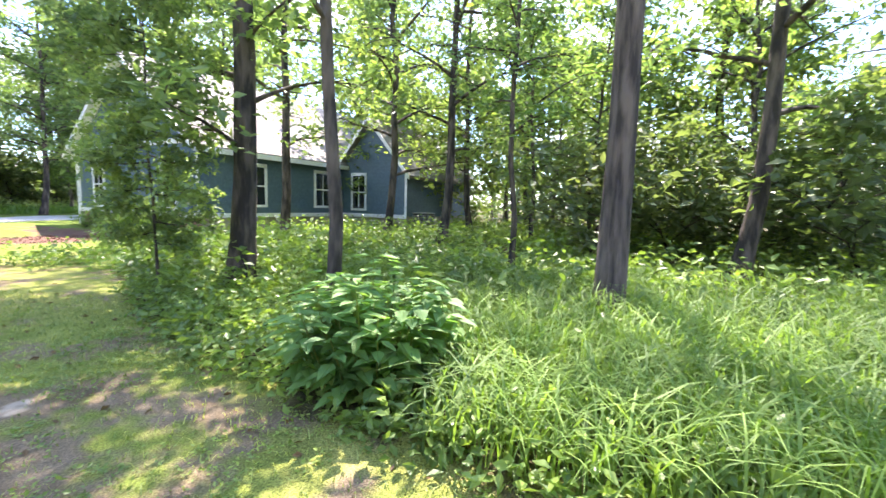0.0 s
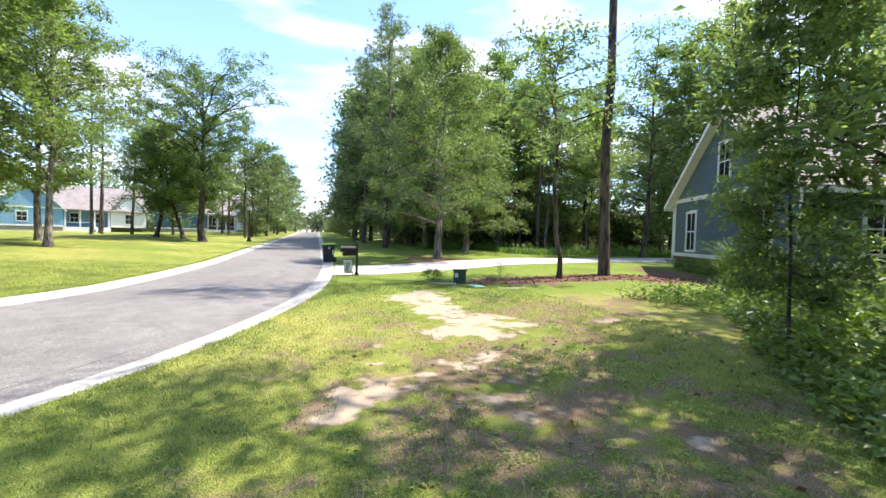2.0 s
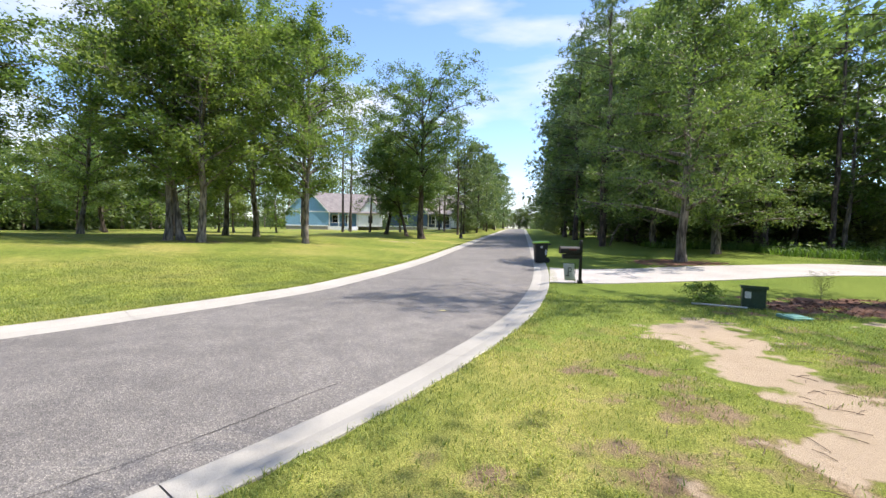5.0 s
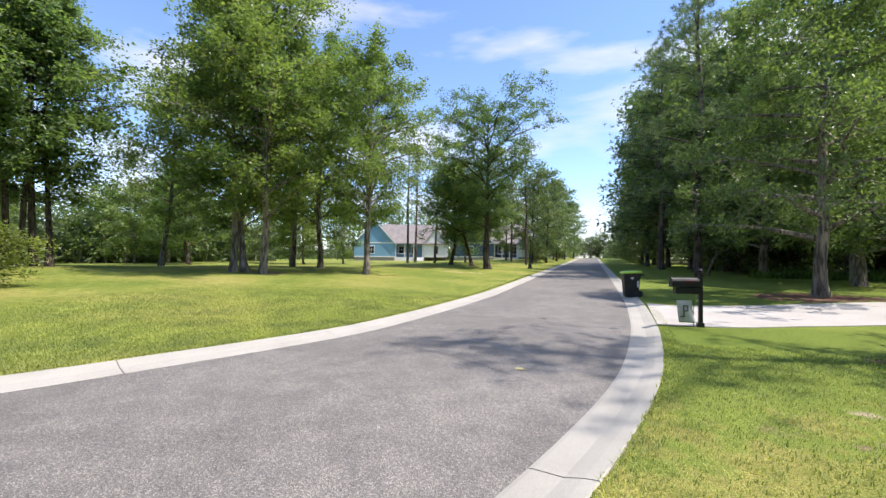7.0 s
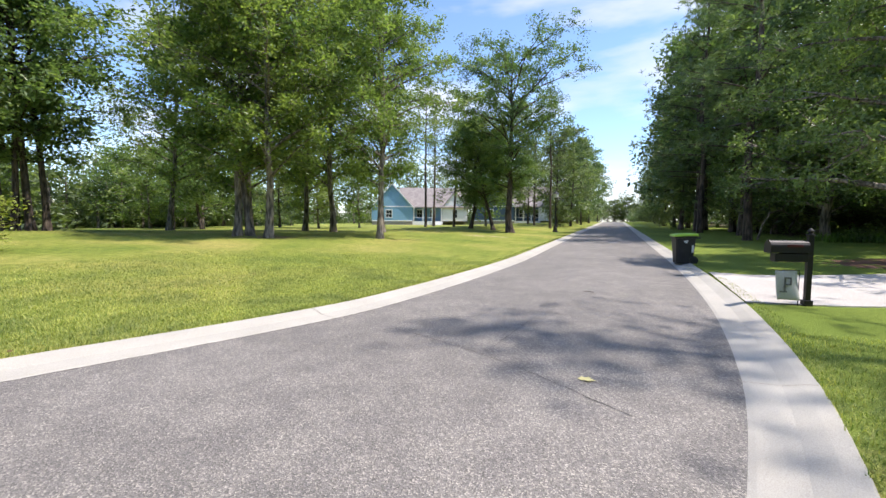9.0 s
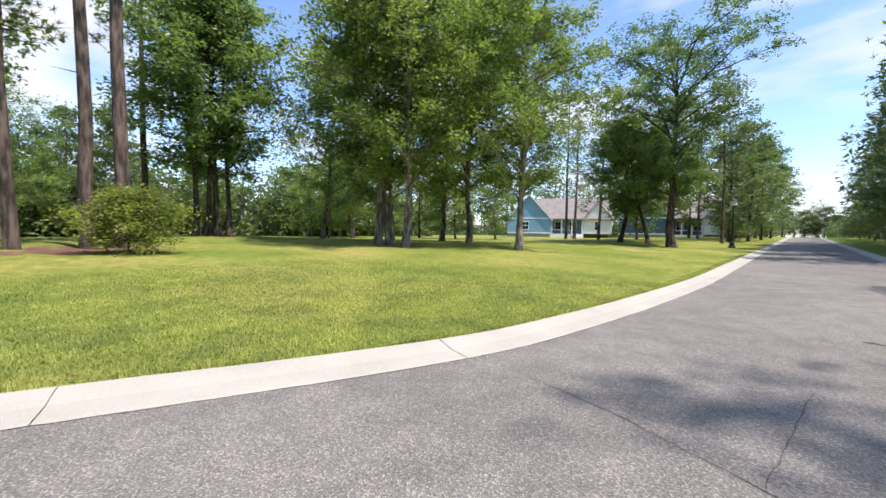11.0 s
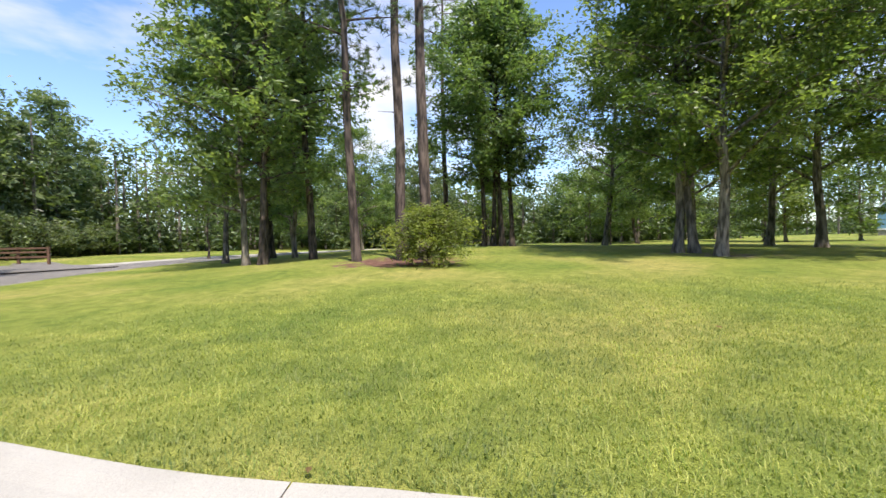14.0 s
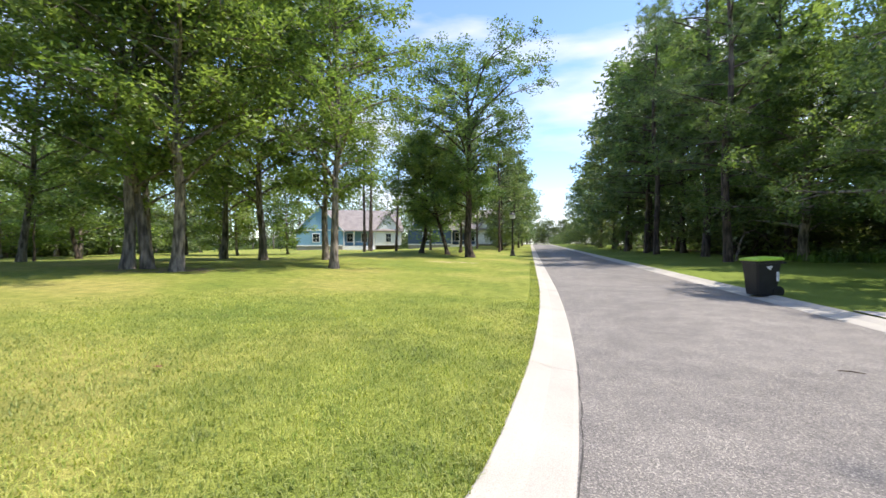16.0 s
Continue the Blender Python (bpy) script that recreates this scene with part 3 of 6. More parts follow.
def grow(seed, height, radius, base, spread, shape, count, size, lean=0.0, limb_count=26, clump=0.95, wander=0.25, climb=0.5):
    """A broad-leaved tree: trunk with limbs, and leaves in clumps round the twigs.
    shape: how wide the crown is at the shares 0 to 1 of its height."""
    rng = np.random.default_rng(seed)
    V, F, tips, wide = [], [], [], []
    n = 12
    zs = np.linspace(0, height * 0.97, n)
    bend = np.cumsum(rng.normal(size=(n, 2)) * wander * 0.35, axis=0)
    bend -= bend[0]
    trunk = np.column_stack([bend[:, 0] + lean * zs * 0.15, bend[:, 1], zs])
    rad = radius * (1 - 0.9 * (zs / zs[-1]) ** 0.9)
    flare = np.concatenate([[trunk[0] - [0, 0, 0.25]], [trunk[0] + (0, 0, 0.12)], [trunk[0] * 0.6 + trunk[1] * 0.4], trunk[1:]])
    tube(V, F, flare, np.concatenate([[radius * 1.75], [radius * 1.35], [radius * 1.03], rad[1:]]), 10)
    for i in range(limb_count):
        u = (i + 0.5 * rng.random()) / limb_count
        z0 = base + (height * 0.93 - base) * u ** 0.9
        o = np.array([np.interp(z0, zs, trunk[:, 0]), np.interp(z0, zs, trunk[:, 1]), z0])
        length = spread * np.interp(u, np.linspace(0, 1, len(shape)), shape) * (0.72 + 0.5 * rng.random())
        a = i * 2.399 + rng.normal() * 0.35
        out = np.array([math.cos(a), math.sin(a), 0.0])
        k = 6
        w = np.linspace(0, 1, k)
        pts = o + out * (length * w)[:, None] + np.array([0, 0, 1.0]) * (length * climb * (w - 0.45 * w * w) * (0.6 + 0.7 * rng.random()))[:, None]
        pts += np.cumsum(rng.normal(size=(k, 3)) * 0.05 * length * np.array([1, 1, 0.6]), axis=0) * w[:, None]
        r0 = max(0.018, min(0.45 * radius, 0.020 * length + 0.015) * (1 - 0.4 * u))
        tube(V, F, pts, r0 * (1 - 0.85 * w), 5)
        for q in np.linspace(0.35, 1.0, 4):
            p = np.array([np.interp(q, w, pts[:, c]) for c in range(3)])
            for _ in range(2):
                dirn = rng.normal(size=3) * np.array([1, 1, 0.45]) + out * 0.5 + (0, 0, 0.12)
                dirn /= np.linalg.norm(dirn)
                e = p + dirn * length * 0.26 * (0.5 + rng.random())
                tube(V, F, [p, e], [r0 * 0.33, 0.006], 3)
                tips.append(e)
                wide.append(clump * (0.55 + 0.7 * rng.random()))
            tips.append(p + (0, 0, 0.1))
            wide.append(clump * 0.7)
    tips.append(trunk[-1])
    wide.append(clump)
    LV, LF = leaves(rng, np.array(tips), np.array(wide), count, size, 0.78)
    return (np.concatenate(V), np.concatenate(F)), (LV, LF)


def grow_pine(seed, height, radius, base, spread, tufts, lean=0.0, per=22, needle=0.30):
    """A pine: bare trunk, a loose crown of limbs with tufts of needles."""
    rng = np.random.default_rng(seed)
    V, F, tips = [], [], []
    n = 12
    zs = np.linspace(0, height, n)
    bend = np.cumsum(rng.normal(size=(n, 2)) * 0.06, axis=0)
    bend -= bend[0]
    trunk = np.column_stack([bend[:, 0] + lean * zs * 0.1, bend[:, 1], zs])
    rad = radius * (1 - 0.86 * (zs / height) ** 1.3)
    tube(V, F, np.concatenate([[trunk[0] - [0, 0, 0.25]], [trunk[0] + (0, 0, 0.15)], trunk[1:]]), np.concatenate([[radius * 1.5], [radius * 1.18], rad[1:]]), 10)
    for i in range(5):                                  # dead stubs below the crown
        z0 = base * (0.55 + 0.4 * rng.random())
        a = rng.random() * 6.28
        o = np.array([np.interp(z0, zs, trunk[:, 0]), np.interp(z0, zs, trunk[:, 1]), z0])
        tube(V, F, [o, o + np.array([math.cos(a), math.sin(a), 0.15]) * (0.5 + rng.random())], [0.025, 0.006], 4)
    limbs = 26
    for i in range(limbs):
        u = (i + rng.random()) / limbs
        z0 = base + (height - base) * u
        o = np.array([np.interp(z0, zs, trunk[:, 0]), np.interp(z0, zs, trunk[:, 1]), z0])
        length = spread * (0.55 + 0.6 * math.sin(math.pi * min(1, u * 0.75 + 0.2))) * (1.05 - 0.75 * u) * (0.6 + 0.7 * rng.random())
        a = i * 2.399 + rng.normal() * 0.5
        out = np.array([math.cos(a), math.sin(a), 0.0])
        w = np.linspace(0, 1, 5)
        pts = o + out * (length * w)[:, None] + np.array([0, 0, 1.0]) * (length * (0.12 + 0.5 * u) * w * (1.1 - 0.35 * w))[:, None]
        tube(V, F, pts, (0.02 + 0.014 * length) * (1 - 0.8 * w), 5)
        for q in np.linspace(0.4, 1.0, 5):
            p = np.array([np.interp(q, w, pts[:, c]) for c in range(3)])
            for _ in range(2):
                e = p + (rng.normal(size=3) * np.array([1, 1, 0.4]) + out * 0.4) * 0.22 * length
                tube(V, F, [p, e], [0.012, 0.005], 3)
                tips.append(e)
            tips.append(p)
    tips = np.array(tips)
    pick = tips[rng.integers(0, len(tips), tufts)] + rng.normal(size=(tufts, 3)) * np.array([0.36, 0.36, 0.24])
    c = np.repeat(pick, per, axis=0)
    way = rng.normal(size=(len(c), 3))
    way[:, 2] = way[:, 2] * 0.8 + 0.35
    way /= np.linalg.norm(way, axis=1)[:, None]
    side = np.cross(way, rng.normal(size=(len(c), 3)))
    side /= np.linalg.norm(side, axis=1)[:, None] + 1e-9
    ln = needle * (0.7 + 0.6 * rng.random(len(c)))[:, None]
    LV = np.stack([c - side * 0.016, c + side * 0.016, c + way * ln], 1).reshape(-1, 3)
    return (np.concatenate(V), np.concatenate(F)), (LV, np.arange(len(LV)).reshape(-1, 3))


KINDS = {}


def kind(key, made, bark, leaf):
    (tv, tf), (lv, lf) = made
    KINDS[key] = (fast_mesh("trunk", tv, tf, bark, True), fast_mesh("crown", lv, lf, leaf))


ROUND = [0.65, 0.95, 1.0, 0.95, 0.8, 0.6, 0.35]
CONE = [0.85, 1.0, 0.95, 0.85, 0.68, 0.48, 0.25]
VASE = [0.4, 0.65, 0.9, 1.0, 1.0, 0.92, 0.75]
SLIM = [0.6, 0.9, 1.0, 0.95, 0.8, 0.6, 0.35]
kind("gum_a", grow(11, 17, 0.21, 2.8, 4.5, SLIM, 22000, 0.20, 0, 40, 0.78, 0.25, 0.75), BARK_GREY, LEAF_GUM)
kind("gum_b", grow(12, 19, 0.24, 3.4, 5.0, SLIM, 26000, 0.20, 0, 42, 0.82, 0.25, 0.75), BARK_GREY, LEAF_GUM)
kind("gum_c", grow(13, 16, 0.19, 2.2, 4.2, SLIM, 18500, 0.20, 0.3, 36, 0.78, 0.25, 0.75), BARK_GREY, LEAF_GUM)
kind("oak_a", grow(21, 19, 0.38, 4.0, 6.4, VASE, 32000, 0.22, 0.2, 40, 0.9, 0.3, 0.85), BARK_DARK, LEAF_OAK)
kind("oak_b", grow(22, 14.5, 0.30, 1.7, 5.6, CONE, 38000, 0.175, 0, 44, 0.85, 0.2, 0.25), BARK_GREY, LEAF_OAK)
kind("oak_c", grow(23, 12, 0.22, 2.6, 4.6, ROUND, 19000, 0.21, 0.5, 30, 0.8), BARK_DARK, LEAF_OAK)
kind("wood_a", grow(31, 19, 0.20, 4.0, 3.9, SLIM, 12500, 0.26, 0, 32, 0.85), BARK_DARK, LEAF_DARK)
kind("wood_b", grow(32, 16, 0.16, 2.2, 3.6, SLIM, 10000, 0.27, 0.2, 30, 0.85), BARK_GREY, LEAF_DARK)
kind("wood_c", grow(33, 21, 0.26, 6.0, 4.4, ROUND, 12500, 0.27, 0, 30, 0.9), BARK_DARK, LEAF_GUM)
kind("thin_a", grow(34, 17, 0.16, 3.0, 3.0, SLIM, 4200, 0.19, 0, 28, 0.75), BARK_DARK, LEAF_DARK)
kind("thin_b", grow(35, 14, 0.12, 1.8, 2.6, SLIM, 3800, 0.18, 0.2, 28, 0.7), BARK_DARK, LEAF_GUM)
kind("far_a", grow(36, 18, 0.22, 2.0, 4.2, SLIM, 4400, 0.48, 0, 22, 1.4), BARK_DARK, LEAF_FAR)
kind("far_b", grow(37, 14, 0.18, 1.2, 4.4, ROUND, 4400, 0.46, 0, 22, 1.4), BARK_GREY, LEAF_GUM)
kind("far_pine", grow(38, 19, 0.2, 1.6, 3.6, CONE, 4400, 0.44, 0, 24, 1.35, 0.2, 0.2), BARK_PINE, LEAF_PINE)
kind("young_a", grow(41, 7, 0.06, 1.6, 1.5, SLIM, 2200, 0.19, 0, 18, 0.5), BARK_GREY, LEAF_GUM)
kind("young_b", grow(42, 9, 0.075, 1.8, 2.0, SLIM, 3400, 0.20, 0.3, 20, 0.6), BARK_DARK, LEAF_DARK)
kind("slim", grow(46, 15, 0.075, 3.2, 2.3, VASE, 3200, 0.15, 0.1, 30, 0.5), BARK_DARK, LEAF_DARK)
kind("sapling", grow(43, 9.5, 0.10, 4.2, 2.4, ROUND, 3200, 0.17, 0, 20, 0.6), BARK_DARK, LEAF_DARK)
kind("maple", grow(44, 21, 0.20, 2.2, 4.2, [0.4, 0.5, 0.65, 0.9, 1.0, 0.9, 0.6], 9000, 0.17, -0.15, 46, 0.8), BARK_DARK, LEAF_DARK)
kind("maple_low", grow(45, 8.5, 0.05, 1.1, 1.6, [0.75, 1.0, 1.0, 1.0, 0.9, 0.8, 0.6], 15000, 0.17, 0, 40, 0.5, 0.2, -0.2), BARK_DARK, LEAF_DARK)
kind("pine_tall", grow_pine(55, 29, 0.21, 14, 3.6, 310), BARK_DARK, LEAF_PINE)
kind("pine_a", grow_pine(51, 24, 0.22, 12, 3.0, 520), BARK_PINE, LEAF_PINE)
kind("pine_b", grow_pine(52, 21, 0.19, 9, 2.8, 520, 0.5), BARK_PINE, LEAF_PINE)
kind("pine_c", grow_pine(53, 26, 0.24, 11, 3.6, 640), BARK_PINE, LEAF_PINE)
kind("pine_d", grow_pine(56, 23, 0.2, 7.5, 3.9, 950, 0.2, 26, 0.36), BARK_DARK, LEAF_PINE)
kind("pine_low", grow_pine(54, 19, 0.21, 4.5, 3.9, 800, 0, 22, 0.34), BARK_PINE, LEAF_PINE)
kind("bush_round", grow(61, 2.0, 0.03, 0.06, 1.1, [0.8, 1.0, 1.05, 1.0, 0.85, 0.65, 0.4], 7500, 0.095, 0, 44, 0.40, 0.1, 0.35), BARK_DARK, LEAF_OLIVE)
kind("shrub_low", grow(62, 1.5, 0.03, 0.1, 1.1, ROUND, 1600, 0.13, 0, 16, 0.34), BARK_DARK, LEAF_BUSH)
kind("shrub_far", grow(63, 3.4, 0.05, 0.2, 2.2, ROUND, 1800, 0.26, 0, 18, 0.6), BARK_DARK, LEAF_FAR)
kind("myrtle", grow(64, 3.0, 0.045, 0.5, 1.6, VASE, 420, 0.10, 0, 26, 0.4, 0.1, 1.1), BARK_PALE, LEAF_OLIVE)


def plant(name, key, x, y, label, category, group, scale=1.0, turn=None, tilt=0.0, wide=1.0):
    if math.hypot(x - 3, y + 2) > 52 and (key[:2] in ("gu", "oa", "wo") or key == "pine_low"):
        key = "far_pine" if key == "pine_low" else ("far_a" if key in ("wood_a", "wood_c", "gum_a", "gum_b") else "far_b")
    trunk, crown = KINDS[key]
    turn = random.uniform(0, 360) if turn is None else turn
    ob = thing(name, pose(x, y, land_at(x, y) - 0.03, 0, tilt, 0) @ pose(0, 0, 0, 0, 0, turn) @ Matrix.Diagonal((scale * wide, scale * wide, scale, 1)), label, category, group)
    under(new("trunk", trunk), ob)
    under(new("crown", crown), ob)
    return ob


G_LAWN, G_ROADWOOD, G_WOOD, G_FAR = "trees on the inner lawn", "trees of the roadside wood", "trees of the wood by the house", "trees behind the lawn"
L_GUM = "tall leafy green gum tree with grey trunk on the lawn"
L_PINE = "tall pine tree with bare brown trunk on the lawn"
for key, x, y, s, tn in (("gum_a", -15.1, 12.7, 1.0, 40), ("gum_c", -14.6, 13.1, 1.05, 200), ("gum_b", -12.8, 12.7, 0.92, 10), ("gum_a", -8.8, 17.2, 0.9, 120), ("gum_b", -13.2, 24.5, 0.92, 160), ("gum_b", -16.4, 22.5, 1.0, 250),
                         ("gum_c", -19.5, 17.5, 1.05, 300), ("gum_a", -21.0, 24.5, 1.1, 80), ("gum_c", -26.0, 16.0, 0.95, 30)):
    plant("gum_tree", key, x, y, L_GUM, "tree", G_LAWN, s, tn)
for key, x, y, s in (("pine_b", -16.57, -1.48, 1.0), ("pine_c", -16.33, 0.42, 0.95), ("pine_c", -16.2, 1.35, 1.06), ("pine_a", -30.0, 5.2, 0.95), ("pine_d", -20.2, -3.6, 0.9), ("pine_d", -20.9, -6.0, 0.95)):
    plant("pine_tree", key, x, y, L_PINE, "pine tree", G_LAWN, s, None, 1.5 if s == 1.0 else 0)
for key, x, y, s in (("wood_b", -19.4, -6.5, 1.0), ("wood_a", -18.6, -5.6, 0.9), ("gum_c", -25.0, -9.0, 0.9), ("wood_b", -24.0, -5.0, 0.9), ("wood_a", -28.0, -7.0, 1.0)):
    plant("gum_tree", key, x, y, "slender green broadleaf tree with grey trunk on the lawn", "tree", G_LAWN, s)
for x, y, s in ((-24.3, 6.4, 0.9), (-24.5, 7.1, 0.85), (-24.2, 7.6, 0.95), (-24.0, 8.2, 0.85)):
    plant("tree_in_clump", "wood_a", x, y, "tall dark broadleaf tree in a clump on the lawn", "tree", "clump of trees on the lawn", s)
plant("oak_tree", "oak_a", -5.3, 33.5, "broad old oak tree with dark spreading limbs", "oak tree", G_LAWN, 0.86, 70)
plant("oak_tree", "oak_c", -7.9, 36.8, "leaning dark-trunked oak tree on the lawn", "oak tree", G_LAWN, 0.9, 200, -8)
plant("oak_tree", "oak_c", -10.6, 37.6, "dark-trunked oak tree on the lawn", "oak tree", G_LAWN, 1.0, 90)
for x, y, k, s in ((-8.0, 43.5, "wood_a", 0.8), (-16.8, 48.0, "pine_b", 0.85), (-20.5, 47.0, "pine_a", 0.8), (-23.0, 55.0, "pine_a", 0.75), (-25.5, 60.0, "pine_b", 0.85), (-13.0, 50.0, "wood_b", 0.8), (-4.5, 50.0, "pine_b", 0.8),
                   (-5.0, 58.0, "wood_a", 0.8), (-4.0, 66.0, "pine_low", 0.9), (-7.0, 72.0, "wood_c", 0.8), (-3.8, 80.0, "pine_low", 0.9), (-5.5, 90.0, "pine_low", 1.0), (-4.2, 102.0, "pine_low", 1.0), (-6, 116.0, "wood_a", 0.9), (-4, 130, "pine_low", 1.0),
                   (-9.0, 62.0, "pine_a", 0.75), (-11.5, 69.0, "wood_a", 0.8), (-31.0, 38.0, "wood_b", 0.8), (-34.5, 39.5, "gum_c", 0.75), (-39.5, 40.0, "wood_a", 0.75), (-27.0, 41.0, "wood_b", 0.7)):
    plant("pine_tree" if k.startswith("pine") else "broadleaf_tree", k, x, y, "tall pine tree along the road" if k.startswith("pine") else "green broadleaf tree beside the road", "tree", G_FAR, s)
for x, y, k, s in ((-43.3, 31.3, "oak_c", 1.0), (-46.9, 27.3, "oak_b", 0.7), (-37.7, 27.2, "oak_c", 0.9), (-52, 35, "oak_b", 0.75), (-57, 30, "gum_c", 0.8), (-60, 18, "wood_b", 0.9), (-48, -1, "gum_c", 0.9), (-44, -8, "wood_b", 0.8), (-39.4, -14.6, "young_b", 1.2), (-37.3, -7.0, "gum_c", 0.8),
                   (-50, 44, "gum_c", 0.8), (-62, 42, "oak_c", 1.0), (-33, 21, "young_b", 1.0), (-55, 8, "gum_a", 0.85), (-66, 5, "pine_low", 0.9), (-64, -4, "pine_low", 0.95), (-60, -12, "pine_low", 0.9)):
    plant("broadleaf_tree", k, x, y, "green tree at the far side of the lawn", "tree", G_FAR, s)

# roadside wood to the east
plant("oak_tree", "oak_b", 12.98, 14.26, "broad dark green oak tree with low crown in a mulch ring", "oak tree", G_ROADWOOD, 1.0, 30, 0, 0.74)
for x, y, k, s in ((17.8, 23.2, "wood_b", 1.0), (17.0, 20.8, "oak_b", 0.75), (12.6, 35.6, "pine_low", 1.3), (11.6, 29.0, "pine_low", 1.15), (10.6, 41.5, "pine_low", 1.2), (13.6, 44.0, "wood_a", 1.2), (15.2, 37.5, "wood_b", 1.3), (10.2, 53.0, "pine_low", 1.25), (12.2, 50.0, "wood_a", 1.2), (15.4, 28.6, "oak_b", 0.9), (14.6, 49.0, "pine_low", 1.3), (11.0, 47.0, "pine_low", 1.2), (20.1, 38.0, "wood_a", 1.0),
                   (18.2, 40.9, "wood_c", 0.9), (16.3, 32.0, "wood_a", 1.2), (22.5, 27.0, "wood_c", 0.95), (26.0, 30.0, "wood_a", 1.0), (33.1, 28.5, "wood_c", 0.9), (29.5, 33.0, "wood_b", 1.0), (24.0, 34.5, "wood_b", 1.1), (33.7, 40.0, "wood_a", 1.0),
                   (38.0, 33.0, "wood_b", 1.1), (28.0, 42.0, "wood_c", 1.0), (11.5, 58.0, "pine_low", 1.25), (10.5, 64.0, "wood_a", 1.05), (9.8, 72.0, "pine_low", 1.15), (13.5, 79.0, "wood_c", 0.8), (10.5, 84.0, "pine_low", 0.9), (11.0, 95.0, "pine_low", 1.0),
                   (10.8, 107.0, "wood_a", 0.9), (10.5, 120.0, "pine_low", 1.0), (15.0, 90.0, "pine_c", 0.75), (17.0, 60.0, "pine_c", 0.8), (19.0, 70.0, "wood_c", 0.9), (42.0, 26.0, "wood_a", 1.0), (46.0, 34.0, "wood_c", 1.0), (37.0, 22.0, "wood_b", 0.9),
                   (30.0, 23.5, "young_b", 1.3), (25.5, 25.0, "pine_a", 0.8), (35.0, 46.0, "pine_c", 0.9), (44.0, 44.0, "wood_a", 1.1), (21.0, 48.0, "wood_a", 1.0), (20.0, 29.5, "young_b", 1.2), (23.5, 30.5, "pine_c", 0.85), (27.5, 27.0, "wood_b", 1.05)):
    plant("pine_tree" if k.startswith("pine") else "wood_tree", k, x, y, "tall pine tree with dark trunk at the wood's edge" if k.startswith("pine") else "tall slender tree of the shady roadside wood", "tree", G_ROADWOOD, s)

# mulch bed and the wood by the house
plant("pine_tree", "pine_tall", 17.16, 3.47, "tall pine tree with dark bare trunk in a mulch bed", "pine tree", G_WOOD, 1.0, 0)
plant("sapling", "sapling", 14.74, 2.8, "slender young tree with thin grey trunk in a mulch bed", "young tree", G_WOOD, 1.0, 0)
plant("maple_tree", "maple", 13.15, -7.85, "leafy dark green maple tree with low branches", "maple tree", G_WOOD, 1.0, 185)
plant("maple_tree", "maple_low", 12.45, -6.95, "low dense dark green maple tree before the house", "maple tree", G_WOOD, 0.68, 0, 0, 0.76)
for x, y, k, s, c in ((21.8, -4.1, "thin_a", 1.15, 0), (10.6, -10.42, "slim", 1.0, 0), (22.6, -7.9, "thin_b", 1.3, 0), (20.6, -10.3, "thin_a", 1.05, 0), (26.7, -10.95, "thin_a", 1.0, 0), (15.6, -16.9, "thin_a", 1.1, 0), (19.4, -19.3, "thin_b", 0.9, 0),
                      (30.5, -14.0, "thin_a", 1.0, 0), (25.0, -16.0, "young_b", 1.4, 0), (22.0, -13.4, "young_b", 1.2, 0), (33.0, -9.0, "thin_b", 1.0, 0), (34.0, -19.0, "thin_a", 1.0, 0), (27.5, -22.0, "wood_c", 0.95, 0), (17.5, -23.0, "thin_b", 1.0, 0),
                      (38.0, -13.0, "thin_a", 1.0, 0), (40.0, -4.0, "wood_c", 1.0, 0), (43.0, 6.0, "thin_a", 1.0, 0), (13.0, -21.0, "thin_b", 0.9, 0), (39.0, 14.0, "thin_b", 1.1, 0), (23.0, -27.0, "thin_a", 1.0, 0), (15.4, -12.4, "slim", 0.9, 0)):
    plant("wood_tree", k, x, y, "tall slim tree with dark trunk in undergrowth", "tree", G_WOOD, s)
plant("pine_tree", "pine_c", 12.15, -13.5, "thick pine tree with rough brown bark in undergrowth", "pine tree", G_WOOD, 1.0, 0, 0, 0.74)

# shrubs
plant("shrub", "bush_round", -13.0, 1.0, "rounded olive green shrub beside the pines", "shrub", "", 1.0, 0, 0, 1.15)

# the wood past the bend
r3 = random.Random(3)
for i in range(44):
    u = i / 43
    back = (i % 3) * 5.0
    x, y = -4 - 62 * u, -31 - 5 * u - back + r3.uniform(-1.5, 1.5)
    if -37 < x < -28 and y > -38:
        y -= 8
    plant("wood_tree", ("far_pine", "far_b", "far_a")[i % 3], x, y, "tall green tree of the wood past the bend", "tree", "trees of the wood past the bend", r3.uniform(0.72, 1.0))
for i in range(26):
    x = -6 - 2.3 * i + r3.uniform(-0.8, 0.8)
    y = -28.5 - 0.05 * i + r3.uniform(-0.7, 0.7) - (7.5 if -38 < x < -27 else 0)
    plant("shrub", "shrub_far", x, y, "dark green shrub at the foot of the wood", "shrub", "shrubs at the foot of the wood", r3.uniform(0.8, 1.25))
for i in range(18):
    x, y = -44 - r3.uniform(0, 22), -22 + 2.2 * i + r3.uniform(-1, 1)
    plant("wood_tree", ("far_pine", "far_a", "far_b")[i % 3], x - 14, y, "green tree beyond the far road", "tree", G_FAR, r3.uniform(0.6, 0.85))
for i in range(22):
    a = radians(-62 + 78 * i / 21)
    d = (24, 31, 38)[i % 3] + r3.uniform(-2, 2)
    x, y = 7 + d * math.cos(a), -12.6 + d * math.sin(a)
    if y < -3:
        plant("wood_tree", ("far_b", "thin_b", "wood_b")[i % 3], x, y, "leafy tree deep in the sunlit wood", "tree", G_WOOD, r3.uniform(0.6, 0.85))
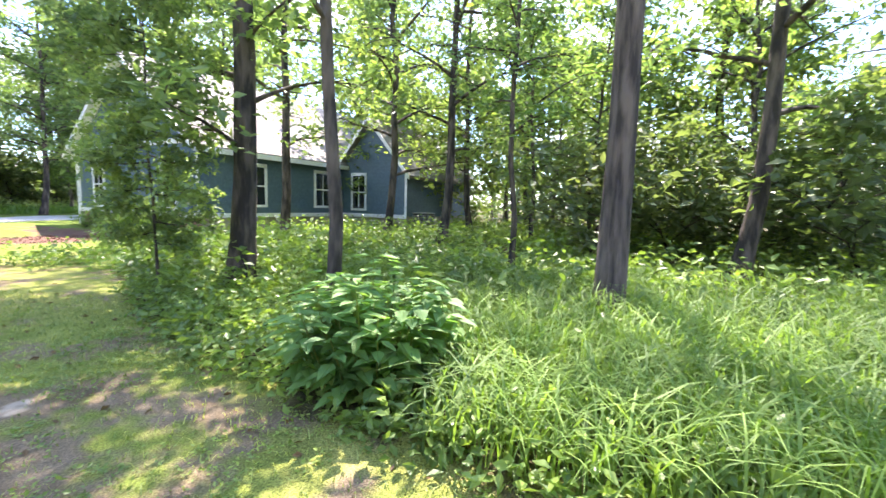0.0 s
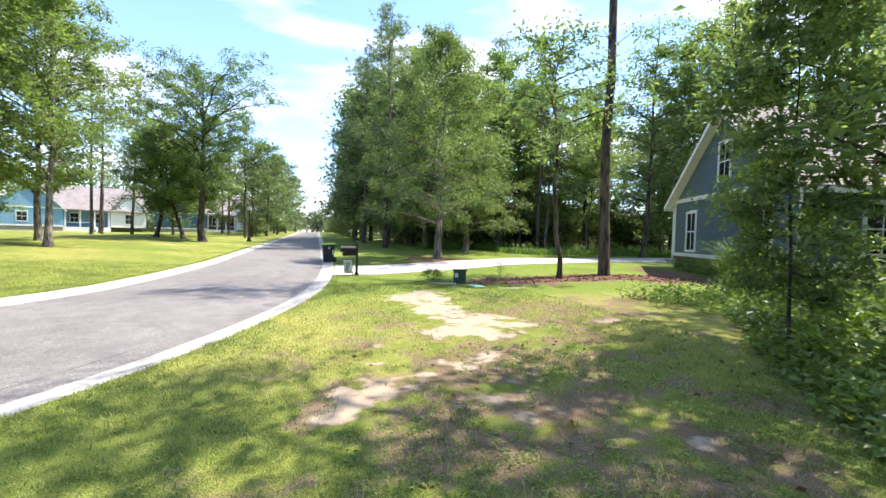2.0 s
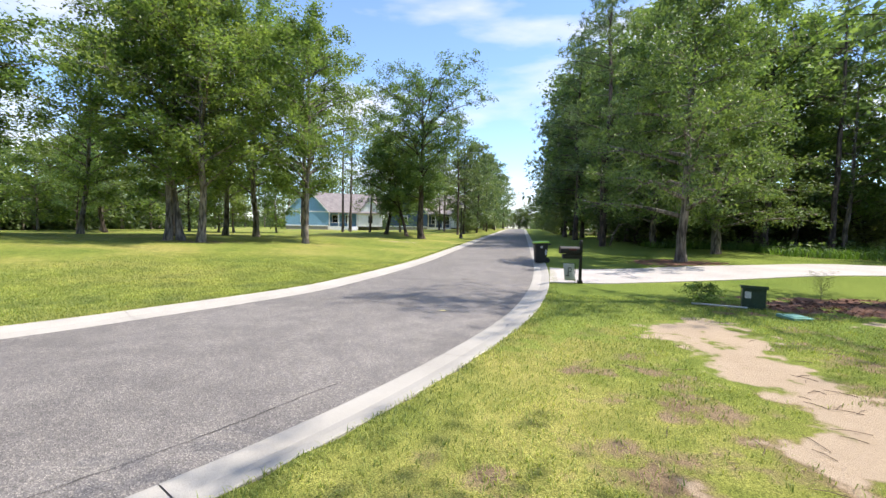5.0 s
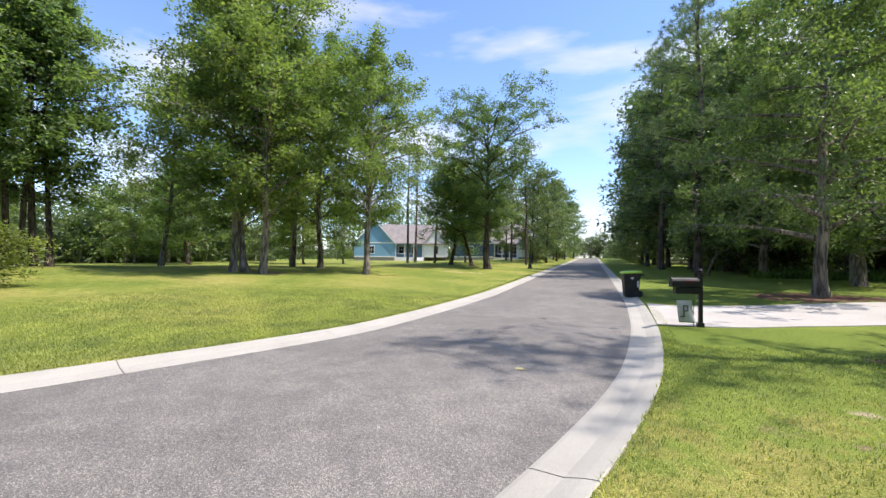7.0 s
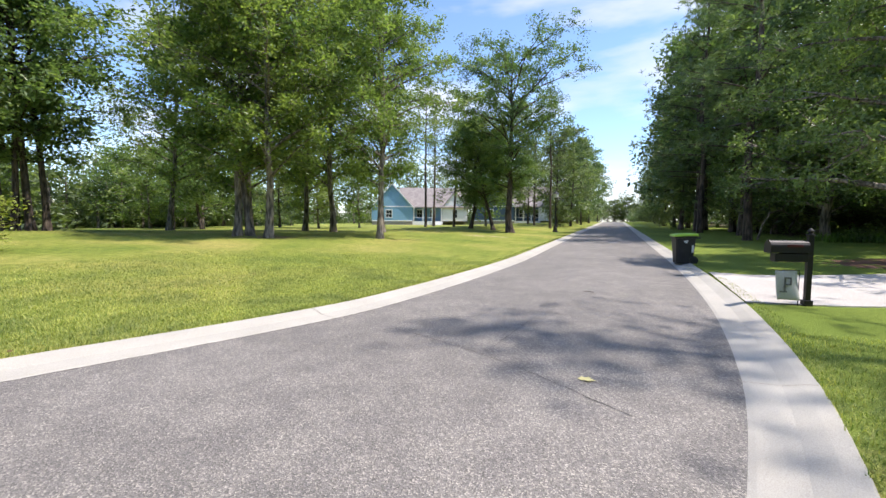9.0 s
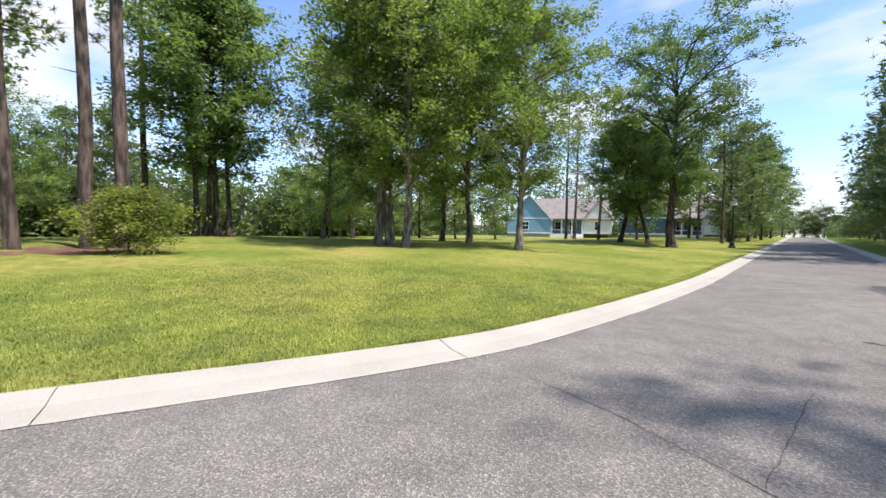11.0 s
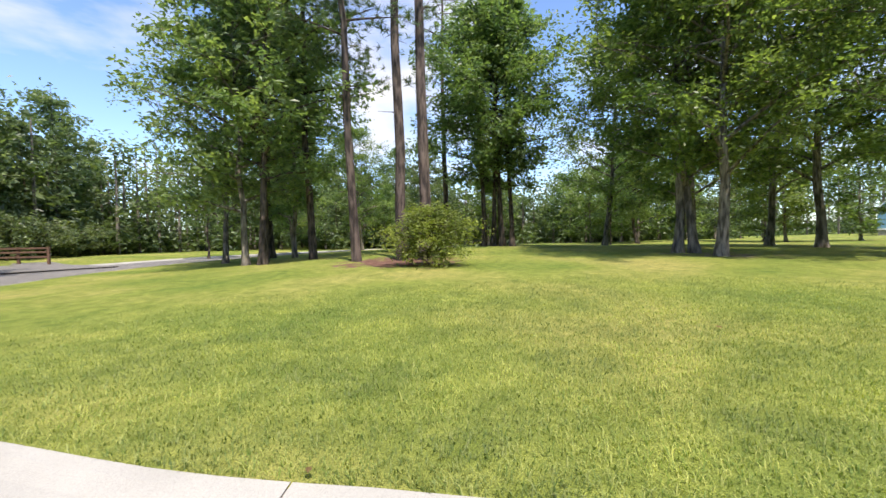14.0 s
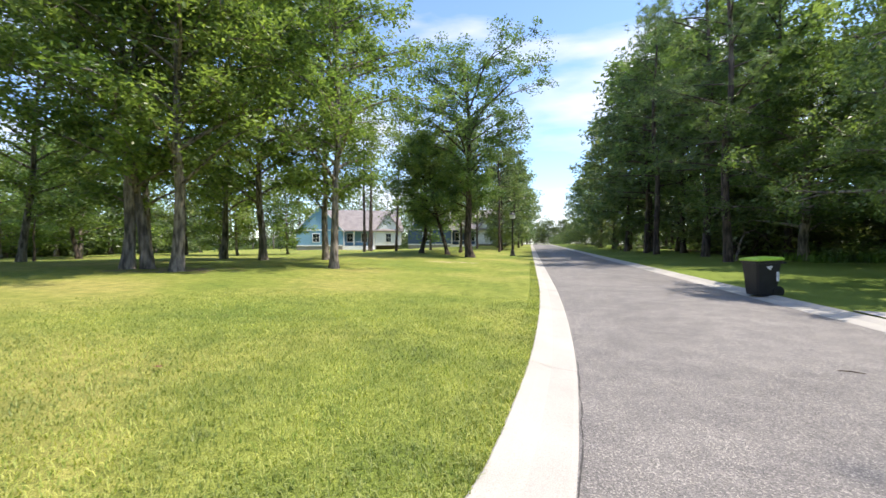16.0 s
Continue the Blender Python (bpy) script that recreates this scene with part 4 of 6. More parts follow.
for i, (x, y) in enumerate(((-9, 236), (-6, 240), (-2.5, 238), (0.5, 241), (4, 237), (8, 240), (12, 236), (-13, 238), (16, 240), (-18, 236))):
    plant("wood_tree", ("far_a", "far_b")[i % 2], x, y, "distant green tree at the road's end", "tree", "trees at the road's end", r3.uniform(0.62, 0.8), None, 0, 1.5)
for i in range(12):
    a = radians(-10 - 32 * i / 11)
    d = (12, 17, 22)[i % 3] + r3.uniform(-1, 1)
    plant("shrub", "shrub_far", 7 + d * math.cos(a), -12.7 + d * math.sin(a), "leafy green shrub among the trees", "shrub", "shrubs in the wood", r3.uniform(0.7, 1.1))
for x, y, k, q in ((35, 13, "thin_a", 1.25), (31.5, 18, "thin_a", 1.2), (41, 19, "wood_c", 1.1), (37, 9, "wood_a", 1.1), (46, 12, "wood_c", 1.05), (44, 0, "wood_a", 1.1), (35, 18, "wood_b", 1.2)):
    plant("wood_tree", k, x, y, "tall slender tree standing behind the house", "tree", G_WOOD, q)
for i in range(34):
    s = -1 if i % 2 else 1
    y = 56 + 5.2 * i + r3.uniform(-1.5, 1.5)
    x = float(np.interp(y, [49, 83, 140, 400], [2.46, 1.53, -0.04, -7.2])) + s * r3.uniform(5.6, 7.5) + (1.2 if s > 0 else -1.4)
    plant("shrub", "shrub_far", x, y, "low green shrub beside the far road", "shrub", "shrubs along the far road", r3.uniform(0.7, 1.2))
for i in range(44):                                       # thick growth under the roadside trees
    x, y = 15 + 34 * ((i * 0.618) % 1) + r3.uniform(-1, 1), 33 + (i % 4) * 4.5 + r3.uniform(-1.2, 1.2)
    plant("shrub", "shrub_far", x, y, "dark shrub under the trees of the roadside wood", "shrub", "shrubs of the roadside wood", r3.uniform(1.1, 1.7))


# ---- undergrowth, grass ----
def strewn(rng, n, x0, x1, y0, y1, keep):
    x, y = rng.uniform(x0, x1, n), rng.uniform(y0, y1, n)
    m = keep(x, y)
    return x[m], y[m]


def blades(rng, x, y, tall, wide, lean, name, mat):
    """Grass blades: two quads' worth of a bent, tapering leaf each."""
    n = len(x)
    z = land(x, y) - 0.012
    a = rng.uniform(0, 6.283, n)
    h = tall * (0.5 + 0.9 * rng.random(n))
    w = wide * (0.7 + 0.6 * rng.random(n))
    bx, by = np.cos(a), np.sin(a)
    l = lean * h * (0.3 + rng.random(n))
    o = np.stack([x, y, z], 1)
    side = np.stack([-by, bx, 0 * bx], 1) * w[:, None] / 2
    fwd = np.stack([bx, by, 0 * bx], 1)
    up = np.array([0, 0, 1.0])
    mid = o + fwd * (l * 0.35)[:, None] + up * (h * 0.62)[:, None]
    tip = o + fwd * l[:, None] + up * (h * (1 - 0.25 * lean))[:, None]
    V = np.stack([o - side, o + side, mid + side * 0.75, mid - side * 0.75, tip], 1).reshape(-1, 3)
    i = np.arange(n)[:, None] * 5
    F = np.concatenate([np.hstack([i, i + 1, i + 2]), np.hstack([i, i + 2, i + 3]), np.hstack([i + 3, i + 2, i + 4])])
    return fast_mesh(name, V, F, mat)


def arching(rng, x, y, tall, wide, name, mat):
    """Long grass leaves that rise, bend over and droop at the tip."""
    n = len(x)
    a = rng.uniform(0, 6.283, n)
    h = tall * (0.45 + 0.8 * rng.random(n))
    reach = h * rng.uniform(0.35, 1.15, n)
    fwd = np.stack([np.cos(a), np.sin(a), 0 * a], 1)
    side = np.stack([-np.sin(a), np.cos(a), 0 * a], 1) * (wide * (0.6 + 0.7 * rng.random(n)))[:, None] / 2
    o = np.stack([x, y, land(x, y) - 0.02], 1)
    rows = []
    for u in (0.0, 0.3, 0.55, 0.78, 1.0):
        c = o + fwd * (reach * u ** 1.8)[:, None] + np.array([0, 0, 1.0]) * (h * (1.75 * u - 1.05 * u * u))[:, None]
        w = 0.75 + 0.7 * u - 1.38 * u * u
        rows += [c - side * w, c + side * w]
    V = np.stack(rows, 1).reshape(-1, 3)
    i = np.arange(n)[:, None] * 10
    F = np.concatenate([np.hstack([i + k, i + k + 1, i + k + 3, i + k + 2]) for k in (0, 2, 4, 6)])
    return fast_mesh(name, V, F, mat, True)


def bare(x, y):
    w = np.zeros(len(x))
    for c in SANDS + MULCHES[:3]:
        w = np.maximum(w, blob(x, y, *c))
    return w


rng = np.random.default_rng(5)
PATCH = lambda x, y: 0.5 + 0.5 * np.sin(x * 1.7 + 1.3 * np.sin(y * 1.1)) * np.cos(y * 1.9 + np.sin(x * 1.3))


def lawn_keep(density):
    def keep(x, y):
        d, s = off_road(x, y)
        worn = np.exp(-((x - 8.4) / 2.9) ** 2 - ((y + 7.5) / 6.0) ** 2)
        return (d > 0.0) & (bare(x, y) < 0.5) & (rng.random(len(x)) < density * (1 - 0.85 * worn * (PATCH(x, y) < 0.72))) & ~((s < 0) & (woods(x, y) > 0.5))
    return keep


x, y = strewn(rng, 330000, -9, 0.6, -8, 11, lambda x, y: lawn_keep(1)(x, y) & (rng.random(len(x)) < 1.2 - np.hypot(x - 0.2, y - 1) / 9))
x2, y2 = strewn(rng, 120000, 3.5, 12, -13, 3, lawn_keep(0.9))
x3, y3 = strewn(rng, 50000, -0.4, 0.8, -3, 30, lambda x, y: (off_road(x, y)[0] > 0) & (off_road(x, y)[0] < 0.3))
x4, y4 = strewn(rng, 60000, 3.4, 7.5, -13, 9, lambda x, y: (off_road(x, y)[0] > 0) & (off_road(x, y)[0] < 0.25))
x, y = np.concatenate([x, x2, x3, x4]), np.concatenate([y, y2, y3, y4])
tagged(new("lawn_grass", blades(rng, x, y, 0.06, 0.0075, 0.95, "lawn_grass", GRASS)), "short mown green grass blades with dry tips", "grass", "", "stuff")

# tall grass and weeds before the wood
x, y = strewn(rng, 20000, 8.0, 14.5, -19, -11.6, lambda x, y: (x > 8.85 + 0.3 * (y + 12.2)) & (rng.random(len(x)) < np.clip(1.3 - (x - 9) * 0.22, 0.15, 1)))
tagged(new("tall_grass", arching(rng, x, y, 0.62, 0.017, "tall_grass", GRASS_TALL)), "tall bright green arching grass at the wood's edge", "grass", "", "stuff")
x, y = strewn(rng, 26000, 13, 60, 19, 30, lambda x, y: woods(x, y) > 0.3)
tagged(new("wood_edge_grass", blades(rng, x, y, 0.5, 0.05, 0.6, "wood_edge_grass", GRASS_TALL)), "rough tall grass along the roadside wood", "grass", "", "stuff")


def weeds(name, n, x0, x1, y0, y1, keep, tall, size, mat, label, leaves_each=9):
    x, y = strewn(rng, n, x0, x1, y0, y1, keep)
    h = tall * (0.35 + 0.9 * rng.random(len(x)) ** 2)
    c = np.stack([x, y, land(x, y) + h * 0.55], 1)
    V, F = leaves(rng, c, h * 0.62 + 0.06, len(x) * leaves_each, size, 0.8, 0.6, 0.05)
    V[:, 2] = np.maximum(V[:, 2], np.repeat(land(V[::4, 0], V[::4, 1]), 4) + 0.01)
    return tagged(new(name, fast_mesh(name, V, F, mat)), label, "undergrowth", "", "stuff")


weeds("ground_weeds", 9000, 8.6, 17, -15, -4, lambda x, y: woods(x, y) > 0.25, 0.32, 0.085, LEAF_BUSH, "low leafy weeds and ivy over the wood floor", 10)
weeds("wood_undergrowth", 4200, 12, 34, -24, -1, lambda x, y: woods(x, y) > 0.6, 0.75, 0.15, LEAF_BUSH, "bright green undergrowth under the trees", 12)
weeds("roadside_undergrowth", 2600, 14, 60, 22, 60, lambda x, y: woods(x, y) > 0.6, 1.0, 0.24, LEAF_DARK, "dark shrubby undergrowth of the roadside wood", 12)
weeds("lawn_clover", 2400, 6.5, 11.5, -12.5, -6, lambda x, y: (bare(x, y) < 0.4) & (woods(x, y) < 0.5) & (PATCH(x, y) > 0.35), 0.05, 0.03, LEAF_BUSH, "low clover between the worn grass", 8)

weeds("sunny_weeds", 420, 13.2, 18.5, -6.2, -1.6, lambda x, y: (y < -2.2) & (x > 13.5 - 0.3 * (y + 4)), 0.5, 0.09, LEAF_BUSH, "bright knee-high weeds beside the maple tree", 12)
ag = rng.uniform(0, 6.283, 420)
rg = 0.22 * np.sqrt(rng.random(420))
tagged(new("ornamental_grass", arching(rng, 17.0 + rg * np.cos(ag), -2.3 + rg * np.sin(ag), 1.7, 0.02, "ornamental_grass", GRASS_TALL)), "tall arching clump of pale green ornamental grass", "ornamental grass")


def far_wood():
    """The closed wood all round, beyond the single trees."""
    r = np.random.default_rng(77)
    pts, wid = [], []
    TV, TF = [], []
    def add(x, y, h, w):
        g = land_at(x, y)
        base = 0.4
        for _ in range(12):
            u = r.random() ** 1.15
            z = base + (h - base) * u
            s = w * (0.35 + 0.65 * math.sin(math.pi * min(0.97, 0.25 + 0.72 * u)))
            a = r.random() * 6.283
            pts.append((x + s * math.cos(a) * 0.8, y + s * math.sin(a) * 0.8, g + z))
            wid.append(w * 0.62 * (0.6 + 0.6 * r.random()))
        for _ in range(4):                                # saplings and shrubs at its foot
            pts.append((x + r.uniform(-w, w) * 1.3, y + r.uniform(-w, w) * 1.3, g + r.uniform(0.5, 2.6)))
            wid.append(w * 0.5)
        tube(TV, TF, [(x, y, g - 0.2), (x, y, g + h * 0.5), (x, y, g + h * 0.9)], [0.2, 0.15, 0.05], 5)
    for i in range(210):                                  # west and south-west
        a = radians(r.uniform(150, 262))
        d = r.uniform(66, 100)
        add(-2 + d * math.cos(a) * 1.0, -4 + d * math.sin(a) * (0.55 if a > radians(195) else 0.75), r.uniform(9, 16) * (1.0 if a > radians(190) else 0.75), r.uniform(2.4, 4))
    for i in range(46):                                   # south, past the road
        add(r.uniform(-40, 30), r.uniform(-44, -30), r.uniform(10, 17), r.uniform(2.5, 4))
    for i in range(70):                                   # east, behind the house
        add(r.uniform(48, 80), r.uniform(-40, 70), r.uniform(14, 21), r.uniform(3, 4.5))
    for i in range(70):                                   # inside the roadside wood
        add(r.uniform(16, 48), r.uniform(44, 140), r.uniform(12, 18), r.uniform(2.6, 4))
    for i in range(110):                                  # north-west, behind the houses
        add(r.uniform(-110, -8), r.uniform(98, 136), r.uniform(13, 20), r.uniform(3, 4.5))
    for i in range(45):
        add(r.uniform(-100, -72), r.uniform(20, 110), r.uniform(9, 15), r.uniform(3, 4.5))
    for i in range(60):                                   # across the lawn, before the houses' wood
        add(r.uniform(-84, -50), r.uniform(34, 60), r.uniform(4, 8), r.uniform(2.2, 3.4))
    for i in range(120):                                  # low growth behind the lawn's trees
        add(r.uniform(-92, -58), r.uniform(-20, 66), r.uniform(4, 9), r.uniform(2.4, 3.8))
    for i in range(30):                                   # behind the roadside wood
        add(r.uniform(20, 62), r.uniform(54, 66), r.uniform(5, 10), r.uniform(2.4, 3.6))
    for i in range(30):
        add(r.uniform(-40, 46), r.uniform(240, 260), r.uniform(12, 17), r.uniform(4, 6))
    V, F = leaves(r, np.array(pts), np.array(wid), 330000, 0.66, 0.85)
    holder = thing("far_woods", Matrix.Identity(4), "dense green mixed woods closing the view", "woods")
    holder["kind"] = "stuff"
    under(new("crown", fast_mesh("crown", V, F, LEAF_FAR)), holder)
    under(new("trunk", fast_mesh("trunk", np.concatenate(TV), np.concatenate(TF), BARK_GREY, True)), holder)


far_wood()


# ---- the leafy bush and litter at the start ----
def big_leaves(rng, stems, label):
    """A bush of upright stems with pairs of broad pointed leaves."""
    b = thing("leafy_bush", pose(9.95, -11.05, land_at(9.95, -11.05)), label, "bush")
    LV, LF = [], []
    k = 0
    for i in range(stems):
        a, r = rng.uniform(0, 6.283), 0.75 * math.sqrt(rng.random())
        o = np.array([r * math.cos(a) * 0.6, r * math.sin(a) * 0.6, -0.03])
        h = 1.05 * (1 - 0.35 * (r / 0.75) ** 2) * rng.uniform(0.75, 1.1)
        tip = o + np.array([0.35 * math.cos(a) * r, 0.35 * math.sin(a) * r, h])
        V, F = [], []
        tube(V, F, [o, (o + tip) / 2 + (0.02, 0, 0.02), tip], [0.008, 0.006, 0.003], 5)
        under(new("stem", fast_mesh("stem", V[0], F[0], LEAF_OLIVE)), b)
        for u in np.linspace(0.3, 1, 8):
            for q in (0, math.pi):
                t = u * 9 + q + a
                w = np.array([math.cos(t), math.sin(t), rng.uniform(-0.35, 0.15)])
                w /= np.linalg.norm(w)
                side = np.array([-math.sin(t), math.cos(t), 0])
                s = rng.uniform(0.13, 0.21) * (1.15 - 0.3 * u)
                c = o + (tip - o) * u + w * 0.03
                up = np.array([0, 0, 1.0])
                P = [c, c + w * s * 0.35 + side * s * 0.32 + up * s * 0.06, c + w * s * 0.75 + side * s * 0.2, c + w * s * 1.15 - up * s * 0.12, c + w * s * 0.75 - side * s * 0.2, c + w * s * 0.35 - side * s * 0.32 + up * s * 0.06]
                LV += P
                LF += [(k, k + 1, k + 2, k + 3), (k, k + 3, k + 4, k + 5)]
                k += 6
    under(new("foliage", fast_mesh("foliage", np.array(LV), np.array(LF), LEAF_BROAD)), b)


big_leaves(np.random.default_rng(8), 75, "bright green bush with broad pointed leaves at wood's edge")
r9 = np.random.default_rng(9)
x, y = strewn(r9, 500, 6.5, 12.5, -14, -5, lambda x, y: np.ones(len(x), bool))
c = np.stack([x, y, land(x, y) + 0.012], 1)
V, F = leaves(r9, c, np.full(len(x), 0.02), len(x), 0.055, 0.3)
tagged(new("fallen_leaves", fast_mesh("fallen_leaves", V, F, DEAD_LEAF)), "dry brown leaves strewn over the worn grass", "leaves", "", "stuff")
TV, TF = [], []
for i in range(60):
    px, py = r9.normal(8.9, 1.0), r9.normal(-3.9, 1.6)
    a, ln = r9.uniform(0, 3.14), r9.uniform(0.06, 0.28)
    z = land_at(px, py) + 0.008
    tube(TV, TF, [(px, py, z), (px + math.cos(a) * ln / 2, py + math.sin(a) * ln / 2 + 0.01, z + 0.006), (px + math.cos(a) * ln, py + math.sin(a) * ln, z)], [0.0032, 0.0032, 0.002], 4)
tagged(new("twigs", fast_mesh("twigs", np.concatenate(TV), np.concatenate(TF), TWIG)), "dry twigs and bark scraps on the bare sand", "twigs", "", "stuff")
x, y = strewn(r9, 5200, 10, 22, 0, 6, lambda x, y: np.max([blob(x, y, *m) for m in MULCHES[:2]], axis=0) > 0.55)
c = np.stack([x, y, land(x, y) + 0.015], 1)
V, F = leaves(r9, c, np.full(len(x), 0.03), len(x), 0.10, 0.4, 0.3)
tagged(new("bark_mulch", fast_mesh("bark_mulch", V, F, BARK_MULCH)), "reddish brown bark mulch chips", "mulch", "", "stuff")


# ---- driveway, house and small things ----
def strip(name, pts, wide, up, mat, thick=0.06):
    """A paved strip laid on the land along points."""
    L = spline(pts, 0.5)
    T = np.gradient(L, axis=0)
    T /= np.linalg.norm(T, axis=1)[:, None]
    N = np.stack([-T[:, 1], T[:, 0]], 1)
    w = np.array([wide(i / (len(L) - 1)) for i in range(len(L))])[:, None]
    a, b = L + N * w / 2, L - N * w / 2
    za, zb = land(a[:, 0], a[:, 1]) + up, land(b[:, 0], b[:, 1]) + up
    V = np.stack([np.column_stack([a, za - thick]), np.column_stack([a, za]), np.column_stack([b, zb]), np.column_stack([b, zb - thick])], 1).reshape(-1, 3)
    F = [(i * 4 + j, i * 4 + j + 1, i * 4 + j + 5, i * 4 + j + 4) for i in range(len(L) - 1) for j in range(3)]
    return new(name, fast_mesh(name, V, F, mat))


tagged(strip("driveway", [(6.6, 7.75), (7.6, 7.78), (13.3, 10.0), (20, 12.1), (27, 14.2), (38, 15.6)], lambda u: 4.1 + 0.9 * max(0, 1 - u * 14), 0.02, DRIVE), "pale concrete driveway from road to house", "driveway", "", "structure")


def window_at(parent, u, z0, wide, high, axis="front", depth=0.0, double=False, mat=WHITE):
    """A white sash window; on the front wall it faces -v, on the side wall it faces +u."""
    w = thing("window", Matrix.Identity(4), "", "")
    w.parent = parent
    w.matrix_parent_inverse = Matrix.Identity(4)
    w.matrix_local = pose(u, depth, z0) if axis == "front" else pose(depth, u, z0, 0, 0, 90)
    bm = bmesh.new()
    f = 0.11
    box_bm(-wide / 2 - f, -wide / 2, -0.05, 0.02, -f, high + f * 1.4, 0.006, bm)
    box_bm(wide / 2, wide / 2 + f, -0.05, 0.02, -f, high + f * 1.4, 0.006, bm)
    box_bm(-wide / 2, wide / 2, -0.05, 0.02, high, high + f * 1.4, 0.006, bm)
    box_bm(-wide / 2, wide / 2, -0.07, 0.02, -f, 0, 0.006, bm)
    part("window_frame", bm, mat, w)
    bm = bmesh.new()
    box_bm(-wide / 2, wide / 2, -0.028, 0.0, high / 2 - 0.03, high / 2 + 0.03, 0.003, bm)
    box_bm(-0.02, 0.02, -0.022, 0.0, 0, high / 2 - 0.03, 0.0, bm)
    box_bm(-0.02, 0.02, -0.022, 0.0, high / 2 + 0.03, high, 0.0, bm)
    part("sash_bar", bm, mat, w)
    for a, b in ((0, high / 2 - 0.03), (high / 2 + 0.03, high)):
        for c, d in ((-wide / 2, -0.02), (0.02, wide / 2)):
            part("pane", box_bm(c, d, -0.010, 0.004, a, b), GLASS, w)
    return w


def build_house():
    """The blue house: u runs along its gable front, v to its back."""
    d, n = Vector((-0.368, -0.930, 0)), Vector((0.930, -0.368, 0))
    g = 0.33
    m = Matrix(((d.x, n.x, 0, 24.88), (d.y, n.y, 0, 7.85), (0, 0, 1, g), (0, 0, 0, 1)))
    h = thing("house", m, "dark blue-grey sided house with white trim and brick footing", "house")
    W, D, EAVE, TOP, FOOT = 9.46, 15.4, 3.55, 7.27, 0.74
    gable = [(0, FOOT), (W, FOOT), (W, EAVE), (W / 2, TOP - 0.12), (0, EAVE)]
    part("wall", prism_bm(gable, 0.0, 0.25, "y"), SIDING, h)
    part("wall", prism_bm(gable, D - 0.25, D, "y"), SIDING, h)
    part("wall", box_bm(0, 0.25, 0.25, D - 0.25, FOOT, EAVE), SIDING, h)
    part("wall", box_bm(W - 0.25, W, 0.25, D - 0.25, FOOT, EAVE), SIDING, h)
    part("footing", box_bm(0.06, W - 0.06, 0.06, D - 0.06, -0.4, FOOT), MORTAR, h)
    z = FOOT + 0.02
    while z < TOP - 0.5:                                   # lap boards of the gable front
        a = 0 if z < EAVE - 0.1 else (z - EAVE + 0.1) / (TOP - EAVE) * W / 2
        if a < W / 2 - 0.2:
            part("lap_board", prism_bm([(0.0, z), (-0.022, z), (-0.006, z + 0.17), (0.0, z + 0.17)], a, W - a, "x"), SIDING, h)
        z += 0.172
    z = FOOT + 0.02
    while z < EAVE - 0.1:
        part("lap_board", prism_bm([(W, z), (W + 0.022, z), (W + 0.006, z + 0.17), (W, z + 0.17)], 0, 7.9, "y"), SIDING, h)
        z += 0.172
    slope = (TOP - EAVE) / (W / 2)
    o = 0.42
    for sgn in (1, -1):
        e = -o if sgn > 0 else W + o
        low = EAVE - o * slope
        outline = [(e, low), (W / 2, TOP), (W / 2, TOP + 0.16), (e, low + 0.13)]
        roof = part("roof", prism_bm(outline, -0.42, D + 0.42, "y"), ROOF, h, "grey-brown shingled roof")
        # rows of shingles
        k = 26
        for i in range(k):
            a, b = i / k, min(1, (i + 1) / k + 0.012)
            x0, z0 = e + (W / 2 - e) * a, low + 0.13 + (TOP + 0.03 - low) * a
            x1, z1 = e + (W / 2 - e) * b, low + 0.13 + (TOP + 0.03 - low) * b
            part("shingle_course", prism_bm([(x0, z0), (x0, z0 + 0.022), (x1, z1 + 0.006), (x1, z1)], -0.44, D + 0.44, "y"), ROOF, roof)
        rake = [(e - 0.02 * sgn, low - 0.08), (W / 2, TOP - 0.10), (W / 2, TOP + 0.14), (e - 0.02 * sgn, low + 0.12)]
        part("rake_board", prism_bm(rake, -0.47, -0.422, "y"), WHITE, h, "white rake board")
        soffit = [(e, low - 0.03), (W / 2, TOP - 0.03), (W / 2, TOP - 0.002), (e, low - 0.002)]
        part("soffit", prism_bm(soffit, -0.42, -0.03, "y"), WHITE, h)
        part("eave_board", box_bm(min(e, e + 0.03 * sgn) - 0.02, max(e, e + 0.03 * sgn) + 0.02, -0.42, D + 0.42, low - 0.10, low + 0.10), WHITE, h, "white eave board")
    part("trim_band", box_bm(-0.03, W + 0.03, -0.05, -0.024, EAVE - 0.05, EAVE + 0.15, 0.004), WHITE, h, "white trim band")
    part("trim_band", box_bm(-0.04, W + 0.04, -0.07, -0.024, FOOT - 0.08, FOOT + 0.10, 0.004), WHITE, h, "white trim band")
    part("trim_band", box_bm(W + 0.024, W + 0.07, -0.04, 7.8, FOOT - 0.08, FOOT + 0.10, 0.004), WHITE, h, "white trim band")
    for u0 in (-0.035, W - 0.1):
        part("corner_board", box_bm(u0, u0 + 0.135, -0.045, -0.024, FOOT + 0.10, EAVE - 0.05, 0.004), WHITE, h, "white corner board")
    part("downpipe", box_bm(-0.13, -0.05, -0.10, -0.03, 0.05, EAVE - 0.25, 0.015), WHITE, h, "white downpipe")
    for u in (1.9, W - 1.9):
        window_at(h, u, 1.02, 0.85, 1.85, "front", -0.022)
    window_at(h, W / 2, 4.25, 0.85, 1.55, "front", -0.022)
    for v in (2.4, 6.4):
        window_at(h, v, 1.2, 1.0, 1.6, "side", W + 0.022)
    # lower wing to the south with its own gable front
    U0, U1, V0, E2, T2 = W + 0.03, 13.6, 7.9, 3.05, 5.6
    mid = (9.3 + U1) / 2
